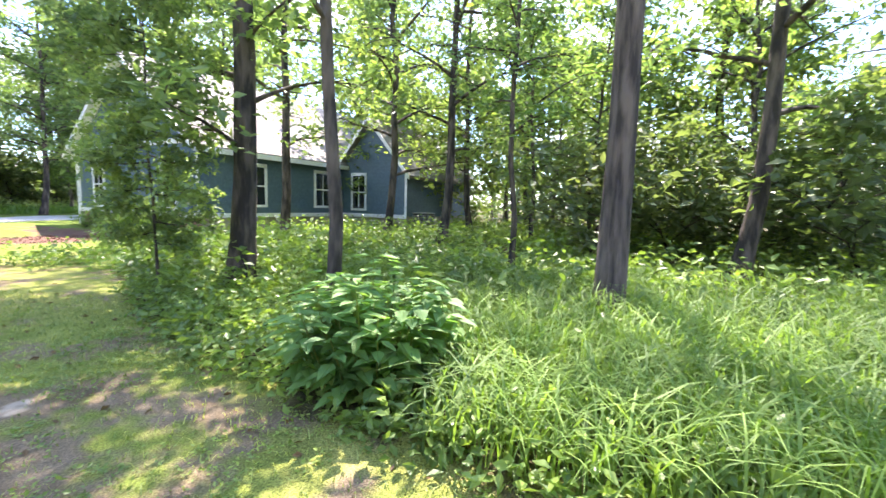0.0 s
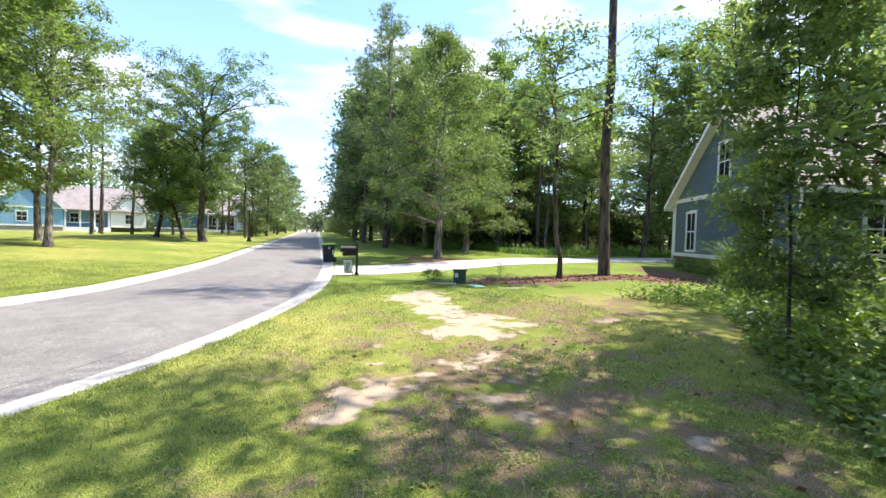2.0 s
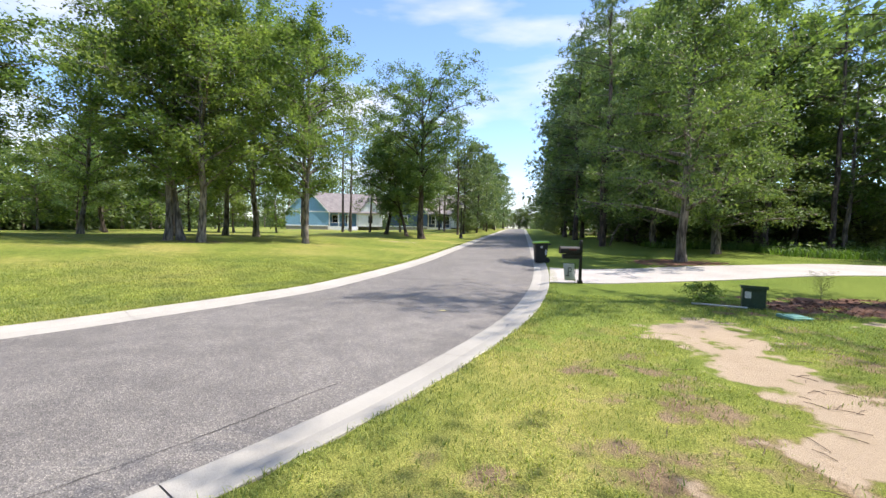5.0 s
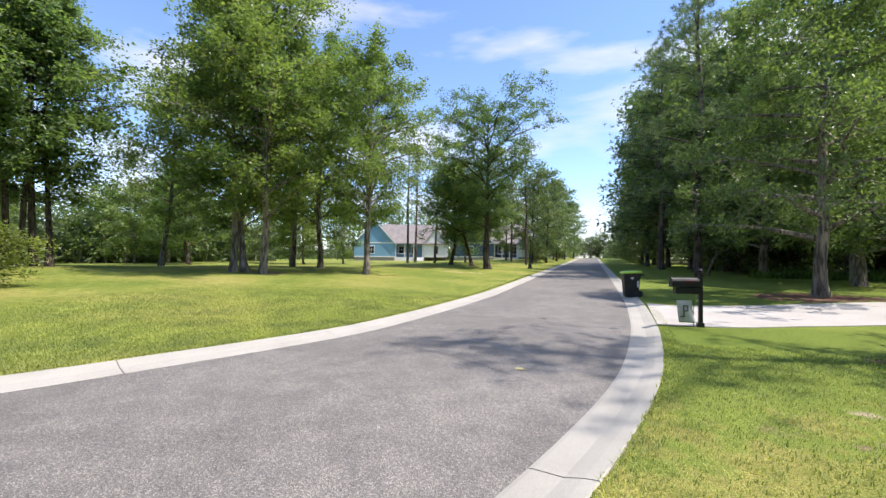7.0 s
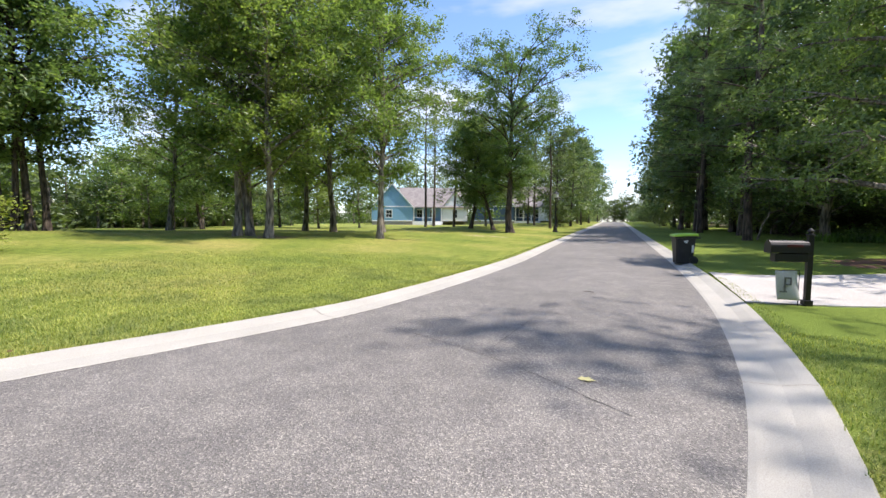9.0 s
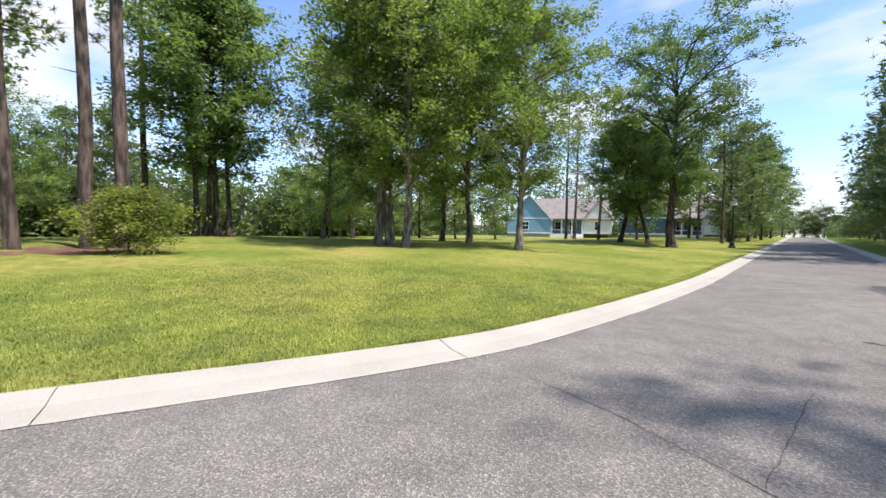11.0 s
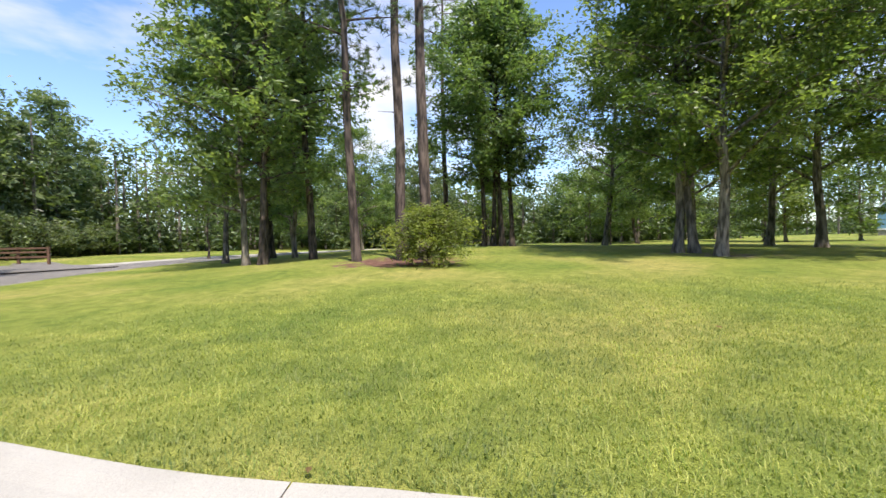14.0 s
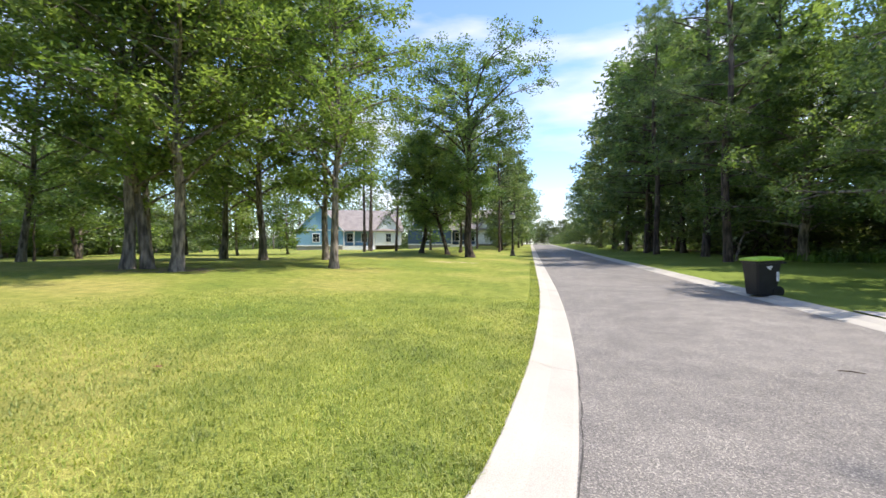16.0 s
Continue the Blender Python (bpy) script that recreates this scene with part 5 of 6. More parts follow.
    wing = [(U0, FOOT), (U1, FOOT), (U1, E2), (mid, T2), (U0, E2 + 0.1)]
    part("wall", prism_bm(wing, V0, D, "y"), SIDING, h)
    part("footing", box_bm(U0, U1 - 0.06, V0 + 0.06, D - 0.06, -0.4, FOOT), MORTAR, h)
    z = FOOT + 0.02
    while z < T2 - 0.4:
        a = 0 if z < E2 - 0.1 else (z - E2 + 0.1) / (T2 - E2) * (U1 - mid)
        if mid - a > U0:
            part("lap_board", prism_bm([(V0, z), (V0 - 0.022, z), (V0 - 0.006, z + 0.17), (V0, z + 0.17)], max(U0, 9.3 + a), U1 - a, "x"), SIDING, h)
        z += 0.172
    for e in (8.9, U1 + 0.4):
        low = E2 - 0.42
        part("roof", prism_bm([(e, low), (mid, T2 + 0.02), (mid, T2 + 0.18), (e, low + 0.15)], V0 - 0.4, D + 0.3, "y"), ROOF, h, "grey-brown shingled roof")
        part("rake_board", prism_bm([(e, low - 0.08), (mid, T2 - 0.06), (mid, T2 + 0.16), (e, low + 0.14)], V0 - 0.45, V0 - 0.402, "y"), WHITE, h, "white rake board")
    part("trim_band", box_bm(U0, U1 + 0.03, V0 - 0.07, V0 - 0.024, FOOT - 0.08, FOOT + 0.10, 0.004), WHITE, h, "white trim band")
    part("corner_board", box_bm(U1 - 0.10, U1 + 0.03, V0 - 0.045, V0 - 0.024, FOOT + 0.10, E2, 0.004), WHITE, h, "white corner board")
    window_at(h, 10.6, 1.1, 0.8, 1.7, "front", V0 - 0.022)
    # brick footing: bricks of the gable front
    proto = bpy.data.meshes.new("brick")
    bm = box_bm(-0.105, 0.105, -0.02, 0.02, -0.032, 0.032, 0.004)
    bm.to_mesh(proto)
    bm.free()
    proto.materials.append(BRICK)
    for r in range(7):
        u = 0.12 + (0.11 if r % 2 else 0)
        while u < W - 0.1:
            b = under(new("brick", proto), h)
            b.matrix_local = pose(u + 0.05, 0.052, r * 0.078 + 0.13)
            u += 0.222
    return h


build_house()
for u, s in ((2.6, 0.42), (3.9, 0.36), (5.4, 0.45), (6.9, 0.4), (8.3, 0.4)):
    p = Vector((24.88, 7.85)) + Vector((-0.368, -0.930)) * u - Vector((0.930, -0.368)) * 0.9
    plant("clipped_shrub", "shrub_low", p.x, p.y, "small dark clipped shrub before the house", "shrub", "shrubs before the house", s, None, 0, 1.2)


def build_air_conditioner():
    p = Vector((24.88, 7.85)) + Vector((-0.368, -0.930)) * 14.2 + Vector((0.930, -0.368)) * 8.6
    c = thing("air_conditioner", Matrix.Translation((p.x, p.y, land_at(p.x, p.y))) @ pose(0, 0, 0, 0, 0, -20), "grey metal air conditioner unit beside the house", "air conditioner")
    part("plinth", box_bm(-0.5, 0.5, -0.5, 0.5, -0.1, 0.08), MORTAR, c)
    part("body", box_bm(-0.40, 0.40, -0.40, 0.40, 0.081, 0.95, 0.03), BLACK_METAL, c)
    for i in range(11):
        part("slat", box_bm(-0.42, 0.42, -0.42, 0.42, 0.14 + i * 0.07, 0.165 + i * 0.07), GREY_METAL, c)
    part("top", box_bm(-0.43, 0.43, -0.43, 0.43, 0.952, 1.0, 0.01), GREY_METAL, c)


build_air_conditioner()


def build_bin():
    b = thing("wheelie_bin", pose(6.33, 13.2, float(rise(13.2)) + 0.045, 0, 0, 8), "black wheeled rubbish bin with lime green lid at curb", "rubbish bin")
    bm = bmesh.new()
    rings = []
    for z, wx, wy in ((0.02, 0.24, 0.26), (0.06, 0.255, 0.275), (0.5, 0.285, 0.32), (0.90, 0.315, 0.365), (0.905, 0.345, 0.395), (0.985, 0.35, 0.40)):
        c = 0.05
        rings.append([bm.verts.new(q) for q in ((-wx + c, -wy, z), (wx - c, -wy, z), (wx, -wy + c, z), (wx, wy - c, z), (wx - c, wy, z), (-wx + c, wy, z), (-wx, wy - c, z), (-wx, -wy + c, z))])
    for a, q in zip(rings, rings[1:]):
        for i in range(8):
            bm.faces.new((a[i], a[(i + 1) % 8], q[(i + 1) % 8], q[i]))
    bm.faces.new(rings[0][::-1])
    bm.faces.new(rings[-1])
    part("body", bm, BLACK, b, "black ribbed plastic body")
    lid = bmesh.new()
    rings = []
    for z, wx, wy in ((0.985, 0.365, 0.425), (1.02, 0.37, 0.43), (1.055, 0.34, 0.39), (1.075, 0.22, 0.25)):
        c = 0.06
        rings.append([lid.verts.new((px, py, z + 0.06 * px)) for px, py in ((-wx + c, -wy), (wx - c, -wy), (wx, -wy + c), (wx, wy - c), (wx - c, wy), (-wx + c, wy), (-wx, wy - c), (-wx, -wy + c))])
    for a, q in zip(rings, rings[1:]):
        for i in range(8):
            lid.faces.new((a[i], a[(i + 1) % 8], q[(i + 1) % 8], q[i]))
    lid.faces.new(rings[0][::-1])
    lid.faces.new(rings[-1])
    part("lid", lid, LIME, b, "lime green lid")
    handle = bmesh.new()
    box_bm(0.36, 0.46, -0.30, -0.26, 0.90, 0.95, 0.01, handle)
    box_bm(0.36, 0.46, 0.26, 0.30, 0.90, 0.95, 0.01, handle)
    box_bm(0.43, 0.47, -0.30, 0.30, 0.90, 0.95, 0.012, handle)
    part("handle", handle, BLACK, b)
    for y in (-0.31, 0.25):
        wheel = bmesh.new()
        bmesh.ops.create_cone(wheel, cap_ends=True, segments=20, radius1=0.145, radius2=0.145, depth=0.06, matrix=pose(0.27, y + 0.03, 0.146, 90, 0, 0))
        bmesh.ops.bevel(wheel, geom=[e for e in wheel.edges if e.calc_face_angle(0) > 1], offset=0.012, segments=2, affect="EDGES")
        w = part("wheel", wheel, BLACK, b, "black rubber wheel")
        hub = bmesh.new()
        bmesh.ops.create_cone(hub, cap_ends=True, segments=14, radius1=0.06, radius2=0.05, depth=0.075, matrix=pose(0.27, y + 0.03, 0.146, 90, 0, 0))
        part("hub", hub, BLACK_METAL, w)
    mark = bmesh.new()
    for cx, cz, r in ((-0.03, 0.80, 0.035), (0.035, 0.815, 0.03), (0.01, 0.76, 0.03)):
        box_bm(cx - r, cx + r, -0.368, -0.354, cz - r * 0.8, cz + r * 0.8, 0.006, mark)
    part("print", mark, PALE, b, "pale printed mark")
    part("print", box_bm(0.18, 0.25, -0.349, -0.338, 0.42, 0.68, 0.004), PALE, b, "pale label")
    return b


build_bin()


def build_mailbox():
    x, y = 7.41, 5.38
    z = land_at(x, y)
    m = thing("mailbox", pose(x, y, z, 0, 0, 12), "black metal mailbox on a black post", "mailbox")
    bm = box_bm(-0.04, 0.04, -0.04, 0.04, -0.2, 1.22, 0.006)
    part("post", bm, BLACK_METAL, m)
    part("finial", lathe_bm([(0.065, 1.22), (0.065, 1.245), (0.03, 1.255), (0.045, 1.28), (0.05, 1.30), (0.03, 1.33), (0.005, 1.345)], 12), BLACK_METAL, m)
    part("base_trim", box_bm(-0.065, 0.065, -0.065, 0.065, -0.05, 0.10, 0.008), BLACK_METAL, m)
    out = [(-0.105, 0.92), (0.105, 0.92), (0.105, 1.03)] + [(0.105 * math.cos(a), 1.03 + 0.105 * math.sin(a)) for a in np.linspace(0.3, math.pi - 0.3, 7)] + [(-0.105, 1.03)]
    body = prism_bm(out, -0.62, -0.052, "x")
    part("box", body, BLACK_METAL, m, "", False)
    door = prism_bm([(a * 1.06, 1.03 + (b - 1.03) * 1.06) for a, b in out], -0.645, -0.622, "x")
    part("door", door, BLACK_METAL, m)
    part("paper_box", box_bm(-0.56, -0.052, -0.085, 0.085, 0.76, 0.905, 0.012), BLACK_METAL, m, "black newspaper holder")
    part("bracket", box_bm(-0.45, -0.052, -0.03, 0.03, 0.906, 0.918), BLACK_METAL, m)
    part("flag", box_bm(-0.40, -0.16, -0.122, -0.108, 1.02, 1.065, 0.003), RED_PRINT, m, "dull dark red signal flag")
    return m


build_mailbox()


def build_garden_flag():
    x, y = 7.02, 5.22
    z = land_at(x, y)
    f = thing("garden_flag", pose(x, y, z, 0, 0, 12), "small grey garden flag with a letter on a wire stand", "garden flag")
    wire = bmesh.new()
    box_bm(0.235, 0.245, -0.005, 0.005, -0.1, 0.62, 0, wire)
    box_bm(-0.20, 0.245, -0.005, 0.005, 0.615, 0.625, 0, wire)
    box_bm(-0.02, 0.36, -0.005, 0.005, 0.02, 0.03, 0, wire)
    part("stand", wire, BLACK_METAL, f)
    V = []
    nx, nz = 9, 11
    for j in range(nz):
        for i in range(nx):
            u, v = i / (nx - 1), j / (nz - 1)
            V.append((-0.13 + 0.33 * u + 0.06 * (1 - v), 0.03 * math.sin(5 * u + 3 * v) * (1 - v), 0.10 + 0.52 * v))
    F = [(j * nx + i, j * nx + i + 1, (j + 1) * nx + i + 1, (j + 1) * nx + i) for j in range(nz - 1) for i in range(nx - 1)]
    cloth = new("cloth", fast_mesh("cloth", V, F, GREY_CLOTH, True))
    under(cloth, f)
    s = cloth.modifiers.new("thick", "SOLIDIFY")
    s.thickness = 0.003
    letter = bmesh.new()
    box_bm(0.00, 0.03, -0.040, -0.034, 0.26, 0.50, 0, letter)
    box_bm(0.03, 0.11, -0.040, -0.034, 0.475, 0.50, 0, letter)
    box_bm(0.09, 0.115, -0.040, -0.034, 0.38, 0.475, 0, letter)
    box_bm(0.03, 0.11, -0.040, -0.034, 0.36, 0.385, 0, letter)
    box_bm(-0.06, 0.05, -0.040, -0.034, 0.235, 0.26, 0, letter)
    part("letter", letter, DARK_PRINT, f, "dark letter P")


build_garden_flag()


def build_pedestal():
    x, y = 10.55, 1.98
    z = land_at(x, y)
    p = thing("utility_box", pose(x, y, z, 0, 0, -20), "dark green metal utility box standing in grass", "utility box")
    part("body", box_bm(-0.20, 0.20, -0.18, 0.18, -0.1, 0.42, 0.012), GREEN_METAL, p)
    cap = prism_bm([(-0.21, 0.422), (0.21, 0.422), (0.21, 0.45), (-0.21, 0.49)], -0.23, 0.23, "x")
    part("cap", cap, GREEN_METAL, p)
    part("sticker", box_bm(-0.16, -0.05, -0.186, -0.1805, 0.22, 0.36), PALE, p, "pale warning sticker")
    q = thing("teal_cover", pose(10.75, 0.9, land_at(10.75, 0.9) + 0.01, 4, 3, 25), "faded teal plastic cover lying in the grass", "cover")
    part("plate", box_bm(-0.24, 0.24, -0.17, 0.17, -0.01, 0.045, 0.012), TEAL, q)
    part("rim", box_bm(-0.18, 0.18, -0.11, 0.11, 0.046, 0.056, 0.004), TEAL, q)
    pipe = bmesh.new()
    bmesh.ops.create_cone(pipe, cap_ends=True, segments=10, radius1=0.02, radius2=0.02, depth=1.0, matrix=pose(9.9, 1.95, land_at(9.9, 1.95) + 0.03, 0, 90, -15))
    tagged(part("plastic_pipe", pipe, PALE), "short white plastic pipe lying in grass", "pipe")


build_pedestal()
plant("grass_clump", "shrub_low", 9.75, 2.35, "small dark tuft of ornamental grass beside the utility box", "plant", "", 0.32)
plant("rose_bush", "myrtle", 12.6, 3.4, "small thin-stemmed bush in the mulch bed", "bush", "", 0.2)


def build_lamp():
    x, y = -2.3, 40.0
    p = thing("street_lamp", pose(x, y, land_at(x, y)), "black cast-iron lantern street lamp on the lawn", "street lamp")
    p.scale = (1.25, 1.25, 1.1)
    part("base", lathe_bm([(0.22, -0.1), (0.22, 0.10), (0.16, 0.14), (0.14, 0.42), (0.10, 0.5), (0.085, 0.62)], 16), BLACK_METAL, p)
    part("pole", lathe_bm([(0.065, 0.62), (0.055, 2.0), (0.045, 3.05)], 14), BLACK_METAL, p)
    part("collar", lathe_bm([(0.05, 3.05), (0.09, 3.08), (0.09, 3.12), (0.12, 3.18)], 14), BLACK_METAL, p)
    part("lantern", lathe_bm([(0.12, 3.18), (0.19, 3.22), (0.22, 3.52), (0.215, 3.54)], 8), PALE, p, "frosted lantern glass")
    part("cap", lathe_bm([(0.26, 3.54), (0.25, 3.58), (0.14, 3.68), (0.05, 3.74), (0.03, 3.82), (0.005, 3.86)], 8), BLACK_METAL, p)


build_lamp()


def build_far_house(name, x, y, turn, siding, label, porch):
    g = land_at(x, y)
    h = thing(name, pose(x, y, g, 0, 0, turn) @ Matrix.Scale(1.12, 4), label, "house")
    # gable wing, u to the right, facing -v
    W, EAVE, TOP = 8.0, 3.6, 8.0
    part("wall", prism_bm([(0, 0.8), (W, 0.8), (W, EAVE), (W / 2, TOP), (0, EAVE)], 0, 11, "y"), siding, h)
    part("footing", box_bm(0.05, W - 0.05, 0.05, 10.9, -0.5, 0.8), MORTAR, h)
    for sgn in (1, -1):
        e = -0.4 if sgn > 0 else W + 0.4
        low = EAVE - 0.4 * (TOP - EAVE) / (W / 2)
        part("roof", prism_bm([(e, low), (W / 2, TOP + 0.02), (W / 2, TOP + 0.2), (e, low + 0.16)], -0.35, 11.3, "y"), ROOF, h, "grey shingled roof")
        part("rake_board", prism_bm([(e, low - 0.1), (W / 2, TOP - 0.1), (W / 2, TOP + 0.16), (e, low + 0.14)], -0.40, -0.352, "y"), WHITE, h)
    part("trim_band", box_bm(0, W, -0.05, -0.003, EAVE - 0.1, EAVE + 0.12), WHITE, h)
    part("trim_band", box_bm(0, W, -0.05, -0.003, 0.72, 0.94), WHITE, h)
    window_at(h, W * 0.42, 1.5, 1.1, 1.4, "front", -0.004)
    # long body with a roof across and a white porch
    L = 19.0
    part("wall", box_bm(W, L, 2.6, 9.5, 0.8, 3.9), siding, h)
    part("footing", box_bm(W + 0.003, L - 0.05, 2.65, 9.45, -0.5, 0.8), MORTAR, h)
    part("roof", prism_bm([(0.2, 3.4), (6.0, 7.6), (9.9, 3.7), (9.9, 3.9), (6.0, 7.8), (0.2, 3.6)], W / 2 + 1.5, L + 0.4, "x"), ROOF, h, "grey shingled roof")
    part("porch_floor", box_bm(W, W + porch, 0.4, 2.6, -0.2, 0.75), WHITE, h)
    for i in range(4):
        u = W + 0.25 + i * (porch - 0.5) / 3
        part("porch_post", box_bm(u - 0.1, u + 0.1, 0.45, 0.65, 0.75, 3.4), WHITE, h)
    part("porch_beam", box_bm(W, W + porch, 0.4, 0.7, 3.4, 3.65), WHITE, h)
    part("porch_rail", box_bm(W, W + porch * 0.6, 0.5, 0.55, 1.45, 1.52), WHITE, h)
    for i in range(4):
        part("porch_step", box_bm(W + porch * 0.66, W + porch * 0.95, 0.4 - 0.3 * (i + 1), 0.397 - 0.3 * i, -0.2, 0.6 - 0.17 * i), WHITE, h)
    window_at(h, W + 1.5, 1.5, 1.0, 1.5, "front", 2.597)
    window_at(h, W + 4.2, 1.5, 1.0, 1.5, "front", 2.597)
    # small white gable at the far end
    part("wall", prism_bm([(W + porch, 0.8), (L, 0.8), (L, 3.5), ((W + porch + L) / 2, 6.6), (W + porch, 3.5)], 0.6, 2.597, "y"), WHITE, h)
    for sgn in (1, -1):
        e = W + porch - 0.3 if sgn > 0 else L + 0.3
        part("roof", prism_bm([(e, 3.25), ((W + porch + L) / 2, 6.62), ((W + porch + L) / 2, 6.8), (e, 3.43)], 0.3, 5.0, "y"), ROOF, h, "grey shingled roof")
    window_at(h, (W + porch + L) / 2, 1.5, 0.9, 1.5, "front", 0.596)
    return h


build_far_house("house_pale", -47.0, 74.0, 30, SIDING_LIGHT, "pale blue sided house with white porch and grey roof", 6.0)
build_far_house("house_navy", -27.0, 84.0, 14, SIDING_NAVY, "navy blue sided house with white trim behind trees", 5.0)


# ---- the entrance to the south-west ----
tagged(strip("side_road", [(-26.0, -18.6), (-28.5, -21.5), (-33.6, -27.0)], lambda u: 7.0, 0.01, ASPHALT), "grey asphalt side road", "road", "", "structure")


def build_fence():
    f = thing("rail_fence", pose(-34.2, -31.0, land_at(-34, -27) - 0.02, 0, 0, 88), "low brown wooden rail fence before dark trees", "fence")
    for i in range(5):
        part("post", box_bm(i * 1.9 - 0.08, i * 1.9 + 0.08, -0.08, 0.08, -0.3, 1.15, 0.015), WOOD, f)
    for i in range(4):
        for z in (0.35, 0.7, 0.98):
            part("rail", box_bm(i * 1.9 - 0.06, i * 1.9 + 1.84, -0.145, -0.085, z, z + 0.13, 0.01), WOOD, f)


build_fence()
board = thing("notice_board", pose(-23.2, -23.4, land_at(-23.2, -23.4), 0, 0, 135), "weathered wooden board on posts at the verge", "board")
part("panel", box_bm(-0.9, 0.9, -0.03, 0.03, 0.45, 1.35, 0.01), YELLOW_BOARD, board)
for u in (-0.8, 0.8):
    part("post", box_bm(u - 0.06, u + 0.06, 0.032, 0.15, -0.2, 1.4, 0.01), WOOD, board)
part("rail", box_bm(-2.6, 2.6, 0.155, 0.20, 0.5, 0.62, 0.01), WOOD, board)
sign = thing("post_box", pose(-22.2, -21.8, land_at(-22.2, -21.8), 0, 0, 135), "dark post with a white paper notice", "sign post")
part("post", box_bm(-0.18, 0.18, -0.08, 0.08, -0.2, 0.95, 0.02), BLACK_METAL, sign)
part("notice", box_bm(-0.15, 0.15, -0.09, -0.0805, 0.35, 0.8), PALE, sign, "white paper notice")
for x, y, s in ((-19.0, -22.0, 1.1), (-22.1, -21.5, 1.25), (-15.9, -22.4, 1.05)):
    m = plant("crape_myrtle", "myrtle", x, y, "small multi-stemmed flowering tree with white blooms", "flowering tree", "flowering trees at the verge", s)
    r = np.random.default_rng(int(abs(x) * 10))
    a = r.uniform(0, 6.283, 26)
    rad = r.uniform(0.5, 1.35, 26)
    c = np.stack([rad * np.cos(a), rad * np.sin(a), 3.05 + r.uniform(-0.5, 0.25, 26)], 1)
    V, F = leaves(r, c, np.full(26, 0.13), 26 * 14, 0.07)
    under(new("blossom", fast_mesh("blossom", V, F, PETAL)), m)
plant("gum_tree", "gum_c", -19.9, -22.6, "green gum tree with slim grey trunk at the verge", "tree", G_FAR, 0.8, 60, 0, 1.15)


# ---- cracks and scraps on the asphalt ----
def crack(points, wide):
    P = spline(points, 0.12)
    r = np.random.default_rng(len(points))
    P = P + r.normal(size=P.shape) * 0.006
    T = np.gradient(P, axis=0)
    T /= np.linalg.norm(T, axis=1)[:, None] + 1e-9
    N = np.stack([-T[:, 1], T[:, 0]], 1)
    w = (wide * (0.4 + r.random(len(P))))[:, None]
    d = np.array([np.abs((LINE - p)).sum(1).argmin() for p in P])
    off = np.abs(((P - LINE[d]) * NORMAL[d]).sum(1)) / (HALF[d] + 0.03)
    z = rise(P[:, 1]) + np.interp(off, [0, 0.7, 1], [0.035, 0.012, 0.0]) + 0.004
    V = np.concatenate([np.column_stack([P + N * w, z]), np.column_stack([P - N * w, z])])
    n = len(P)
    F = [(i, i + 1, n + i + 1, n + i) for i in range(n - 1)]
    ob = new("asphalt_crack", fast_mesh("asphalt_crack", V, F, ASPHALT_CRACK))
    return tagged(ob, "dark hairline crack in the grey asphalt", "crack", "cracks in the road", "structure")


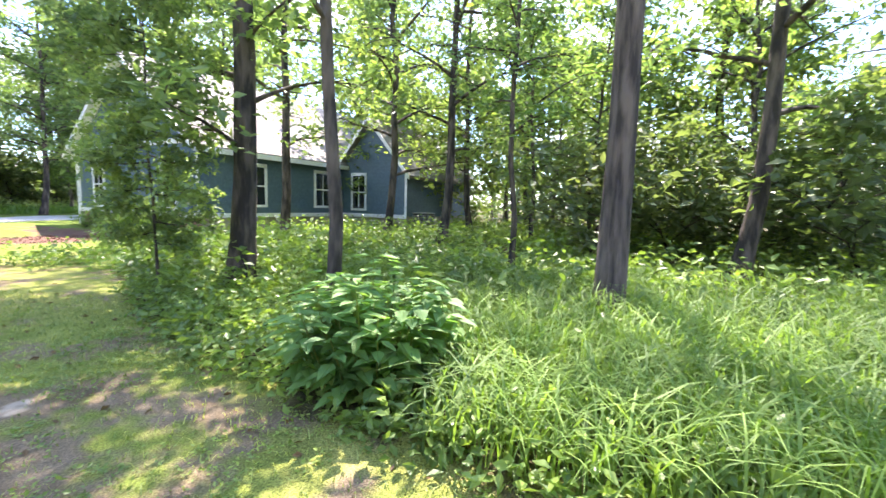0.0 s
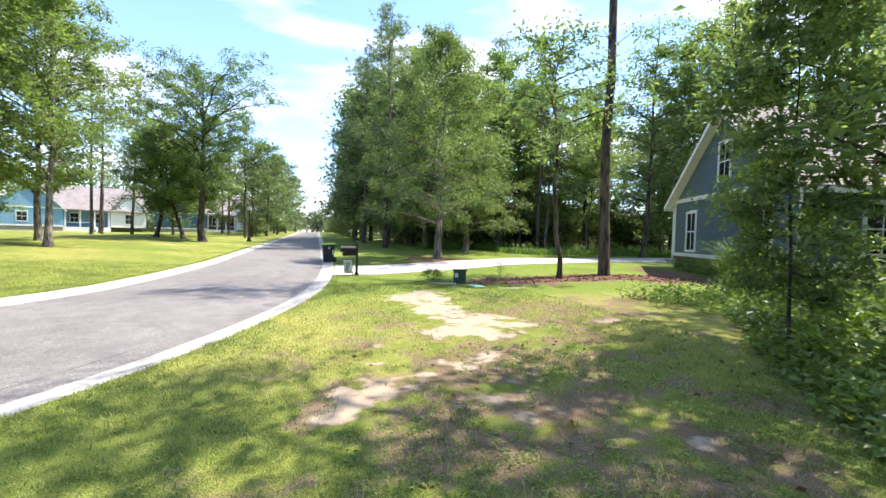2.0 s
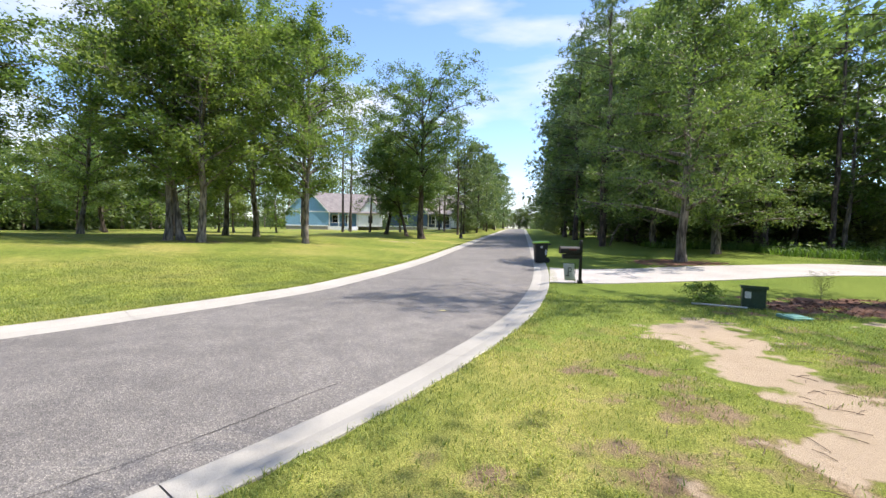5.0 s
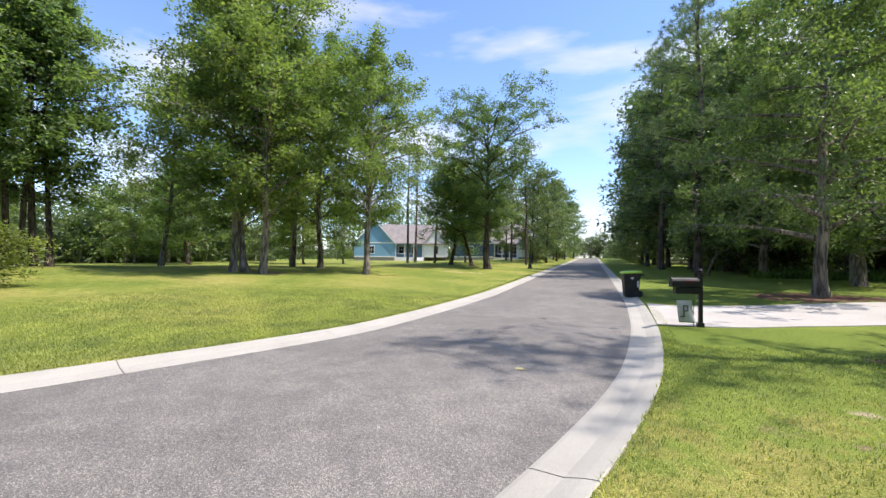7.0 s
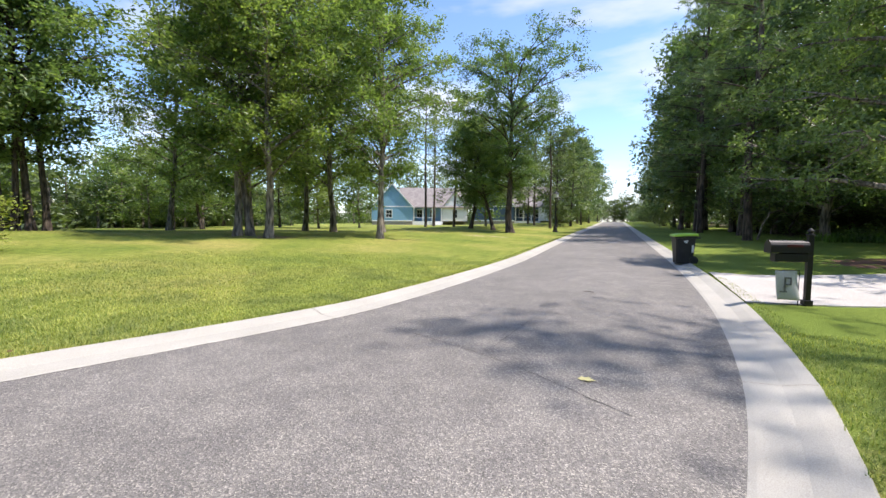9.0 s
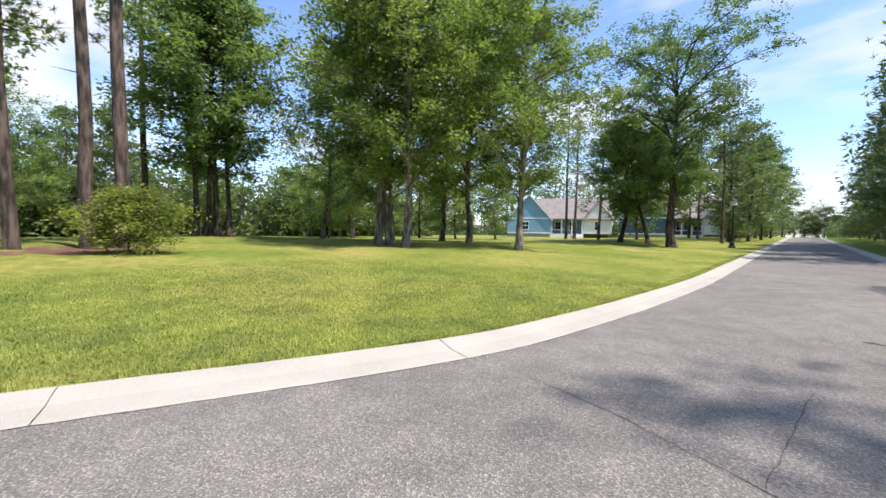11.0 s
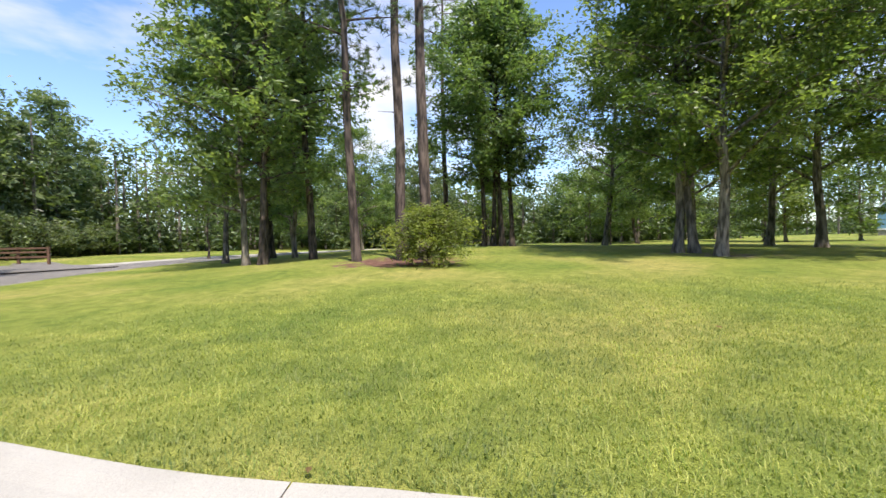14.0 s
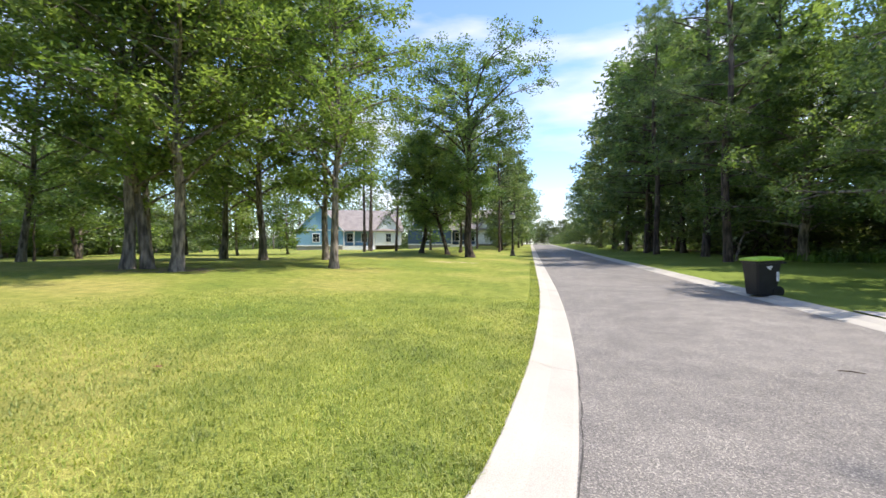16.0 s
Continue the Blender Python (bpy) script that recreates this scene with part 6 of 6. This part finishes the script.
crack([(1.2, 1.35), (1.95, 1.13), (3.07, 0.64), (3.45, 0.47), (3.89, 0.2), (4.6, -0.25)], 0.0035)
crack([(3.25, 2.75), (3.17, 1.82), (3.07, 0.66)], 0.0035)
edge = LINE - NORMAL * (HALF - 0.42)[:, None]
near = [tuple(p) for p in edge if -8 < p[1] < -3.6 and p[0] > 0]
crack(near[::3], 0.004)
edge = LINE + NORMAL * (HALF - 0.015)[:, None]
near = [tuple(p) for p in edge if -6 < p[1] < 6 and p[0] > -5]
crack(near[::3], 0.006)
def fallen_leaf(x, y, z, size, mat, label):
    """A curled leaf: a toothed outline round a raised middle rib."""
    bm = bmesh.new()
    mid = [bm.verts.new((x + size * u, y, z + 0.012 + 0.01 * math.cos(u * 5))) for u in (-0.5, -0.15, 0.2, 0.5)]
    for side in (1, -1):
        rim = [mid[0]] + [bm.verts.new((x + size * u, y + side * size * w, z + 0.004 + 0.02 * w)) for u, w in ((-0.3, 0.3), (-0.12, 0.2), (0.08, 0.36), (0.22, 0.16))] + [mid[3]]
        for a, b, c in ((0, 1, 1), (1, 2, 1), (2, 3, 2), (3, 4, 2)):
            bm.faces.new((rim[a], rim[b], mid[c]) if side > 0 else (rim[b], rim[a], mid[c]))
        bm.faces.new((rim[4], rim[5], mid[2]) if side > 0 else (rim[5], rim[4], mid[2]))
        bm.faces.new((rim[2], mid[2], mid[1]) if side > 0 else (mid[2], rim[2], mid[1]))
    tagged(part("fallen_leaf", bm, mat), label, "leaf")


fallen_leaf(4.22, 0.37, 0.022, 0.17, YELLOW_LEAF, "large pale yellow fallen leaf on the road")
fallen_leaf(-3.54, 3.43, land_at(-3.54, 3.43) + 0.05, 0.12, DEAD_LEAF, "curled dry brown leaf on the lawn")
TV, TF = [], []
tube(TV, TF, [(3.70, 5.56, 0.045), (3.80, 5.52, 0.052), (3.92, 5.47, 0.046)], [0.006, 0.008, 0.004], 6)
tagged(new("twig", fast_mesh("twig", TV[0], TF[0], BARK_DARK)), "short dark twig lying on the asphalt", "twig")


def build_fallen_branch():
    """A bare dead branch that leans in an arch at the foot of the roadside wood."""
    b = thing("fallen_branch", pose(12.3, 29.7, land_at(12.3, 29.7)), "bare grey fallen branch leaning among roadside trees", "branch")
    bow = [(0, 0, -0.05), (0.35, 0.4, 1.0), (0.8, 0.8, 1.75), (1.5, 1.2, 1.95), (2.2, 1.5, 1.55), (2.8, 1.7, 0.9)]
    V, F = [], []
    tube(V, F, bow, [0.075, 0.065, 0.055, 0.045, 0.03, 0.012], 8)
    under(new("limb", fast_mesh("limb", V[0], F[0], BARK_PALE, True)), b)
    for k, way in ((1, (-0.7, 0.2, 0.7)), (2, (-0.2, -0.3, 0.8)), (3, (0.5, 0.4, 0.6)), (4, (0.4, -0.4, 0.35))):
        o, w = np.array(bow[k]), np.array(way)
        V, F = [], []
        tube(V, F, [o, o + w * 0.5 + (0, 0, 0.05), o + w], [0.028, 0.018, 0.006], 6)
        under(new("twig", fast_mesh("twig", V[0], F[0], BARK_PALE, True)), b)


build_fallen_branch()
fallen_leaf(-1.33, -1.67, land_at(-1.33, -1.67) + 0.05, 0.07, DEAD_LEAF, "small reddish brown leaf on the lawn")
